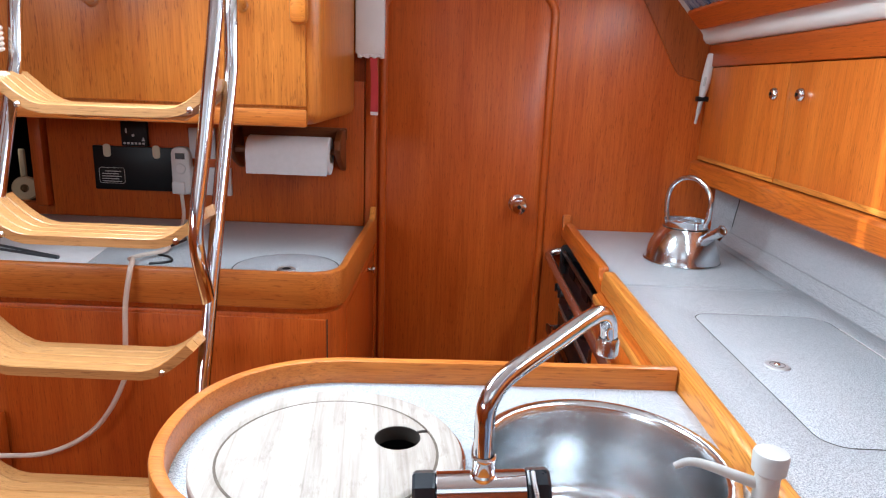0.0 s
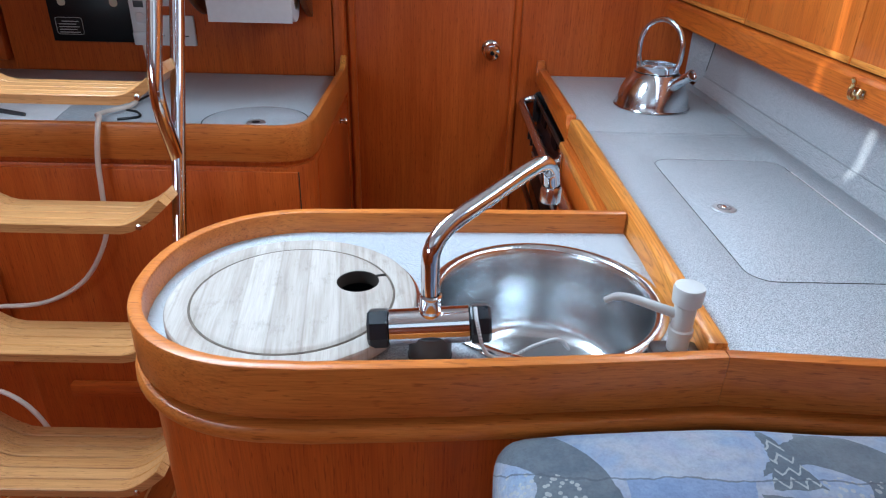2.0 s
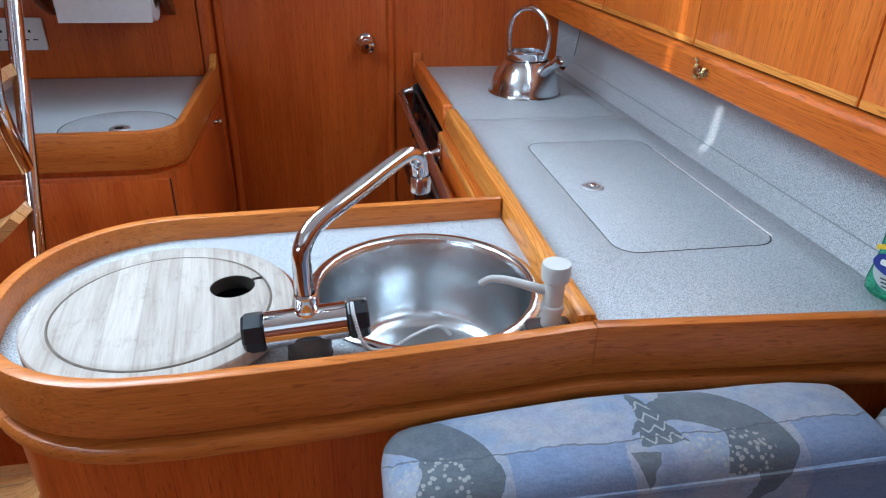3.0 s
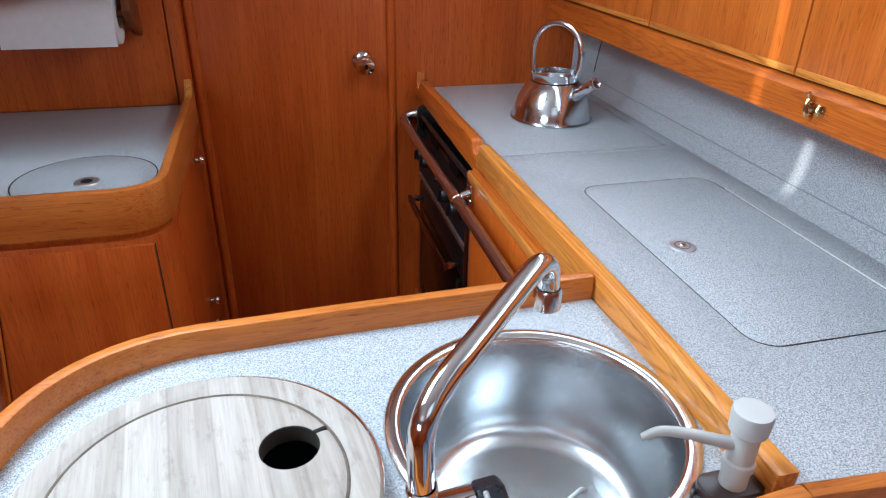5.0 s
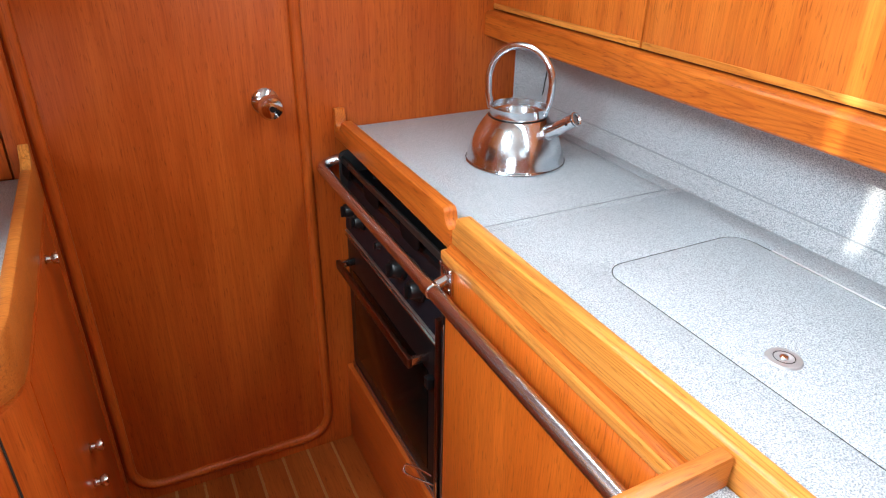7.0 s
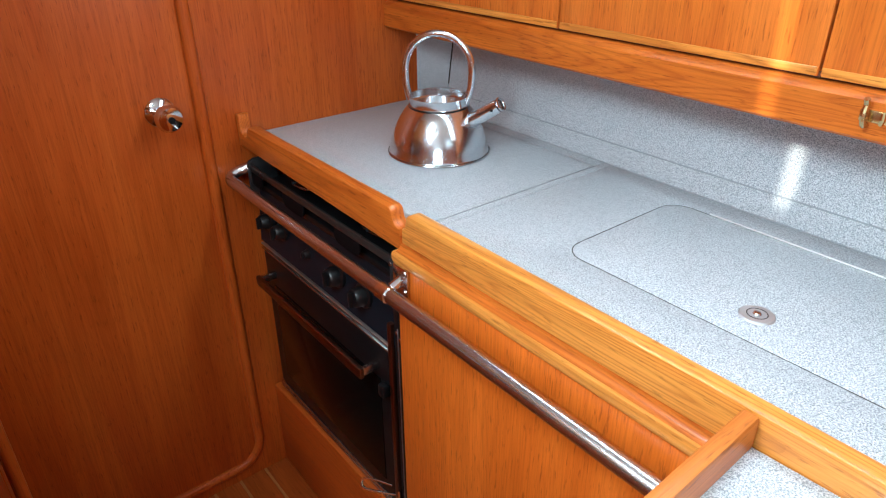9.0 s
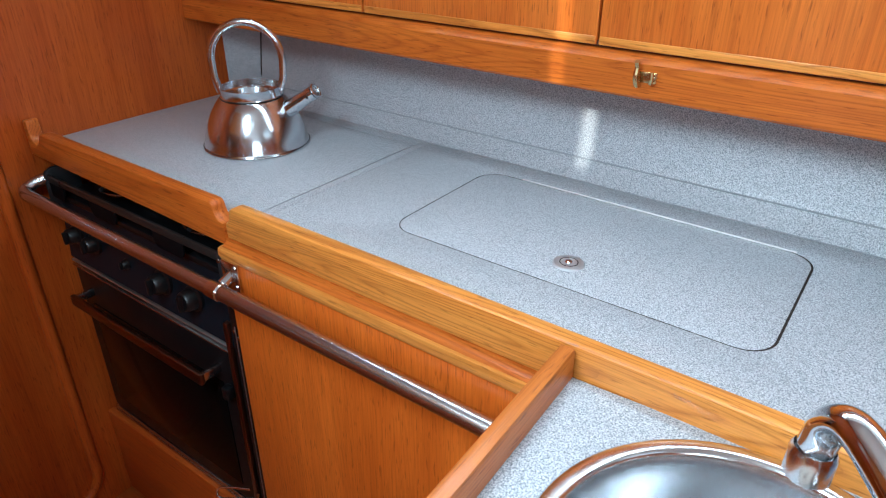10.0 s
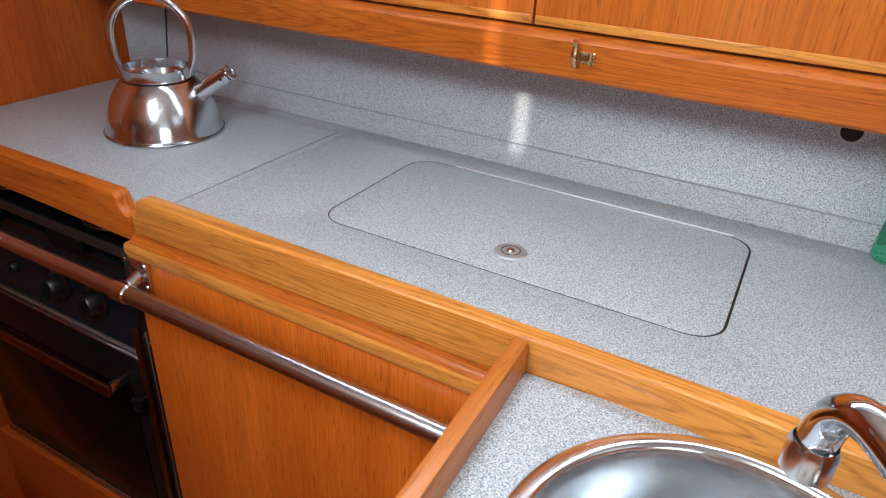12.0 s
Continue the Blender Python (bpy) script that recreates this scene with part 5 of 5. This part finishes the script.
for side in (1, -1):
    def at(x, y, z):
        return (MID + side * (x - MID), y, z)
    rear = spline([at(-0.772, -0.70, 1.490), at(-0.759, -0.765, 1.440), at(-0.756, lean(1.32), 1.32)], 6) + spline([at(-0.756, lean(1.30), 1.30), at(-0.758, lean(0.65), 0.65), at(-0.762, lean(0.0), 0.0)], 4)
    front = spline([at(-0.797, -0.590, 1.446), at(-0.785, -0.66, 1.478), at(-0.765, -0.78, 1.492), at(-0.754, -0.850, 1.462), at(-0.753, -0.872, 1.39), at(-0.764, -0.925, 1.18), at(-0.770, -0.958, 1.065), at(-0.768, -0.962, 1.01), at(-0.762, -0.953, 0.95), at(-0.759, -0.946, 0.915)], 6)
    part("rear_tube", tube(rear, 0.0125, 18), chrome, lad)
    ft = part("front_tube", tube(front, 0.0125, 18), chrome, lad)
    part("bolt", lathe([(0, 0.014), (0.010, 0.012), (0.014, 0.004), (0.015, 0)], at(-0.797, -0.5835, 1.446), 20, toward((0, -1, 0))), chrome, ft)
    part("foot", lathe([(0.020, 0), (0.020, 0.008), (0.014, 0.02)], at(-0.762, lean(0.0), 0.0), 20), black_plastic, lad)


def tread_line(s):
    """Height of a tread along its width: flat in the middle, rising to the ends."""
    a = abs(s)
    return 0.0 if a < 0.105 else 0.052 * (1 - math.cos(min(1.0, (a - 0.105) / 0.085) * math.pi * 0.5)) * 1.0


treads = ((1.246, 0.192, 4, 0.046), (1.033, 0.190, 4, 0.046), (0.830, 0.188, 4, 0.046), (0.620, 0.186, 4, 0.046), (0.410, 0.184, 6, 0.076))
for z, w, count, ahead in treads:
    yc = lean(z) + 0.004
    st = part("tread", tube([(MID - w + 0.02, yc + 0.025, z + 0.02), (MID - 0.11, yc + 0.025, z - 0.020), (MID + 0.11, yc + 0.025, z - 0.020), (MID + w - 0.02, yc + 0.025, z + 0.02)], 0.006, 8), step_wood, lad, "curved ash tread in glued strips")
    for j in range(count):
        y0, y1 = yc + ahead - 0.0265 * j, yc + ahead - 0.0265 * j - 0.0250
        sl = bmesh.new()
        rows = []
        for k in range(25):
            s = -w + 2 * w * k / 24
            zt = z + tread_line(s)
            slope = (tread_line(s + 0.002) - tread_line(s - 0.002)) / 0.004
            nrm = Vector((-slope, 0, 1)).normalized()
            x = MID + s
            e = 0.0016
            p = Vector((x, 0, zt))
            q = p - nrm * 0.017
            rows.append([sl.verts.new((p.x, y0 - e, p.z)), sl.verts.new((p.x, y1 + e, p.z)), sl.verts.new((p.x, y1, p.z - e)), sl.verts.new((q.x, y1, q.z)), sl.verts.new((q.x, y0, q.z)), sl.verts.new((p.x, y0, p.z - e))])
        for a, b in zip(rows, rows[1:]):
            for k in range(6):
                sl.faces.new((a[k], a[(k + 1) % 6], b[(k + 1) % 6], b[k]))
        sl.faces.new(rows[0])
        sl.faces.new(rows[-1][::-1])
        part("strip", sl, step_wood, st)
    for side in (1, -1):
        part("tread_bolt", lathe([(0, 0.004), (0.004, 0.003), (0.006, 0)], (MID + side * (w - 0.042), yc + ahead - 0.0265 * count, z - 0.002), 10, toward((0, -1, 0))), polished, st)

rope = thing("rope_lashing", (-1.18, -0.83, 1.3), "thin white rope tied to the ladder rail", "rope")
for k in range(5):
    part("turn", tube([(-1.178 + 0.017 * math.cos(a), -0.812 + 0.017 * math.sin(a), 1.335 + 0.009 * k + 0.003 * math.sin(a)) for a in [2 * math.pi * q / 16 for q in range(16)]], 0.0042, 8, None, True), rope_white, rope)
part("tail", tube(spline([(-1.190, -0.820, 1.34), (-1.202, -0.84, 1.30), (-1.196, -0.85, 1.24), (-1.21, -0.84, 1.18), (-1.20, -0.82, 1.10)], 6), 0.004, 8), rope_white, rope)

cable = thing("white_cable", (-1.03, -0.72, 0.8), "white mains cable hanging over the chart table", "cable")
cp = [(-1.150, PY - 0.030, 0.955), (-1.135, -0.12, 0.90), (-1.085, -0.27, 0.880), (-1.062, -0.38, 0.880), (-1.045, -0.47, 0.882), (-1.07, -0.535, 0.886), (-1.060, -0.61, 0.898), (-1.018, -0.685, 0.916), (-1.010, -0.717, 0.900), (-1.022, -0.722, 0.83),
      (-1.027, -0.725, 0.753), (-1.036, -0.727, 0.66), (-1.105, -0.730, 0.545), (-1.21, -0.735, 0.482), (-1.33, -0.74, 0.470), (-1.45, -0.75, 0.47)]
part("flex", tube(spline(cp, 6), 0.0054, 10), rope_white, cable)
part("flex", tube(spline([(-1.45, -0.86, 0.30), (-1.33, -0.88, 0.338), (-1.25, -0.89, 0.336), (-1.19, -0.895, 0.27), (-1.17, -0.88, 0.12), (-1.20, -0.86, 0.0055)], 6), 0.0054, 10), rope_white, cable)
lead = thing("black_lead", (-1.02, -0.5, NZ), "thin black lead curled on the chart table", "cable")
part("wire", tube(spline([(-1.09, -0.28, NZ + 0.003), (-1.05, -0.32, NZ + 0.003), (-1.04, -0.40, NZ + 0.012), (-1.06, -0.47, NZ + 0.003), (-1.02, -0.50, NZ + 0.003), (-1.00, -0.54, NZ + 0.003), (-1.04, -0.565, NZ + 0.003)], 6), 0.003, 8), black_plastic, lead)

# ---- saloon settee behind the peninsula ----
def cushion(x0, x1, y0, y1, z0, z1, r=0.03, crown=0.0):
    """Stuffed block with a slightly uneven skin; crown lifts the middle of its top edge."""
    b = box(x0, x1, y0, y1, z0, z1, r, None, 4)
    bmesh.ops.subdivide_edges(b, edges=[e for e in b.edges if e.calc_length() > 0.15], cuts=9, use_grid_fill=True)
    xm, half = (x0 + x1) / 2, (x1 - x0) / 2
    for v in b.verts:
        n = noise.noise(v.co * 7.0) * 0.006
        lift = crown * max(0.0, 1 - ((v.co.x - xm) / half) ** 2) * max(0.0, (v.co.z - z0) / (z1 - z0)) ** 3
        v.co += Vector((n, n * 0.6, n * 0.7 + lift))
    return b


settee = thing("settee", (0.1, -2.4, 0), "saloon settee in blue patchwork fabric behind the galley", "settee")
bk = part("backrest", cushion(-0.236, 0.306, -1.668, -1.538, 0.42, 0.848, 0.034, 0.017), fabric, settee, "blue patchwork backrest cushion", 70)
part("piping", tube([(x, -1.664, z) for x, z in rounded(-0.230, 0.300, 0.426, 0.838, 0.03)], 0.004, 8, None, True), fabric, bk)
part("side_backrest", cushion(0.314, 0.455, -3.2, -1.566, 0.42, 0.852, 0.05), fabric, settee, "backrest cushion along the hull side", 70)
part("seat", cushion(-0.200, 0.335, -3.2, -1.64, 0.30, 0.42), fabric, settee, "blue patchwork seat cushion", 70)
part("front_panel", box(-0.20, -0.18, -3.2, -1.56, 0.0, 0.298, 0.004), teak_y, settee, "teak base panel")
part("top_board", box(-0.18, 0.69, -3.2, -1.56, 0.27, 0.298, 0.003), teak_y, settee)
part("back_ledge", box(0.46, 0.69, -3.2, -1.56, 0.60, 0.80, 0.004), teak_y, settee)

# ---- washing bottles at the end of the worktop ----
def squash(b, cx_, cy_, sx, sy, spin):
    m = Matrix.Translation((cx_, cy_, 0)) @ Matrix.Rotation(radians(spin), 4, "Z") @ Matrix.Diagonal((sx, sy, 1, 1))
    bmesh.ops.transform(b, matrix=m, verts=b.verts)
    return b


GX, GY, SPIN = 0.444, -1.446, 22.0
soap = thing("hand_soap_bottle", (GX, GY, TOP), "clear green hand soap bottle with a white pump", "soap bottle")
gp = [(0, 0.001), (0.033, 0.001), (0.0375, 0.005), (0.0385, 0.018), (0.0365, 0.035), (0.0345, 0.056), (0.0345, 0.080), (0.0342, 0.093), (0.031, 0.0995), (0.018, 0.1035), (0.012, 0.106)]
part("bottle", squash(lathe([(r, TOP + h) for r, h in gp] + [(0, TOP + 0.106)], (0, 0, 0), 40), GX, GY, 0.58, 1.0, SPIN), green_gel, soap, "", 60)
part("collar", lathe([(0.0128, TOP + 0.104), (0.0145, TOP + 0.105), (0.0145, TOP + 0.119), (0.0125, TOP + 0.121), (0, TOP + 0.121)], (GX, GY, 0), 28), cream_plastic, soap)
part("green_ring", lathe([(0.0105, TOP + 0.121), (0.0105, TOP + 0.128), (0, TOP + 0.128)], (GX, GY, 0), 24), plain("green_plastic", (0.02, 0.40, 0.14), 0.35), soap)
part("stem", rod((GX, GY, TOP + 0.128), (GX, GY, TOP + 0.146), 0.005, 14), white_plastic, soap)
part("pump_head", tube(spline([(GX + 0.012, GY - 0.010, TOP + 0.146), (GX, GY, TOP + 0.151), (GX - 0.014, GY + 0.012, TOP + 0.149), (GX - 0.024, GY + 0.021, TOP + 0.143)], 5), 0.0062, 12), white_plastic, soap)
face = Matrix.Translation((GX, GY, TOP)) @ Matrix.Rotation(radians(SPIN), 4, "Z") @ Matrix.Translation((-0.0222, 0, 0)) @ Matrix.Rotation(radians(-90), 4, "Z") @ UPRIGHT
lab = part("silver_label", slab(circle(0.0, 0.043, 0.026, 32), [], 0.0, 0.0006, 0.0, face), label_silver, soap)
ell = [(0.029 * math.cos(a), 0.052 + 0.016 * math.sin(a)) for a in [2 * math.pi * k / 32 for k in range(32)]]
part("blue_oval", slab(ell, [], 0.0007, 0.0012, 0.0, face), label_blue, lab)
part("white_stroke", slab(rounded(-0.020, 0.020, 0.0485, 0.0565, 0.003), [], 0.0013, 0.0016, 0.0, face), label_white, lab)
part("yellow_ribbon", slab([(-0.030, 0.066), (-0.012, 0.0725), (0.012, 0.0725), (0.030, 0.066), (0.030, 0.073), (0.012, 0.0795), (-0.012, 0.0795), (-0.030, 0.073)], [], 0.0013, 0.0017, 0.0, face), label_yellow, lab)
for k in range(3):
    part("text_line", slab([(-0.014 + 0.002 * k, 0.030 - 0.005 * k), (0.014 - 0.002 * k, 0.030 - 0.005 * k), (0.014 - 0.002 * k, 0.0318 - 0.005 * k), (-0.014 + 0.002 * k, 0.0318 - 0.005 * k)], [], 0.0007, 0.0010, 0.0, face), ink, lab)


def words(text, size, m, mat, parent, label=""):
    cu = bpy.data.curves.new("words", "FONT")
    cu.body, cu.size, cu.align_x, cu.align_y, cu.extrude = text, size, "CENTER", "CENTER", 0.0002
    tmp = bpy.data.objects.new("words", cu)
    scene.collection.objects.link(tmp)
    me = bpy.data.meshes.new_from_object(tmp.evaluated_get(bpy.context.evaluated_depsgraph_get()))
    bpy.data.objects.remove(tmp)
    me.transform(m)
    me.materials.clear()
    return part("lettering", me, mat, parent, label)


words("SPECIAL £1 OFFER", 0.0055, face @ Matrix.Translation((0, 0.0758, 0.0019)), plain("red_ink", (0.45, 0.03, 0.02), 0.5), lab)

EX, EY = 0.412, -1.496
eco = thing("washing_up_bottle", (EX, EY, TOP), "pale clear washing-up bottle with a white label", "soap bottle")
ep = [(0, 0.001), (0.024, 0.001), (0.0275, 0.006), (0.0285, 0.030), (0.027, 0.075), (0.0225, 0.095), (0.012, 0.106), (0.010, 0.109), (0, 0.109)]
part("bottle", squash(lathe([(r, TOP + h) for r, h in ep], (0, 0, 0), 40), EX, EY, 0.60, 0.62, 20), clear_plastic, eco, "", 60)
part("cap", lathe([(0.0105, TOP + 0.1095), (0.0105, TOP + 0.122), (0.008, TOP + 0.126), (0, TOP + 0.126)], (EX, EY, 0), 24), white_plastic, eco)
face2 = Matrix.Translation((EX, EY, TOP)) @ Matrix.Rotation(radians(20), 4, "Z") @ Matrix.Translation((-0.0176, 0, 0)) @ Matrix.Rotation(radians(-90), 4, "Z") @ UPRIGHT
l2 = part("white_label", slab(rounded(-0.013, 0.013, 0.012, 0.082, 0.004), [], 0.0, 0.0006, 0.0, face2), label_white, eco)
part("lime_band", slab(rounded(-0.013, 0.013, 0.036, 0.046, 0.002), [], 0.0007, 0.001, 0.0, face2), label_lime, l2)
part("blue_mark", slab(rounded(-0.010, 0.009, 0.068, 0.076, 0.002), [], 0.0007, 0.001, 0.0, face2), plain("label_sky", (0.05, 0.25, 0.50), 0.4), l2)

# ---- cabin sole: teak planks with holly strips ----
floor = structure("floor", box(-2.2, 0.7, -3.7, -0.0005, -0.05, -0.010, 0.0), plain("sole_bed", (0.05, 0.03, 0.02), 0.8), "teak and holly cabin sole", "floor")
PITCH = 0.0672
plank_me = finish(box(0, PITCH - 0.0062, -3.66, -0.032, -0.0098, 0.0, 0.0008), 35)
strip_me = finish(box(0, 0.0058, -3.66, -0.032, -0.0098, 0.0002, 0.0003), 35)
x = -2.15
while x < 0.62:
    for nm, me, mat, dx in (("plank", plank_me, sole_wood, 0.0), ("holly_strip", strip_me, holly, PITCH - 0.006)):
        o = part(nm, me, mat, floor)
        o.location.x = x + dx
    x += PITCH
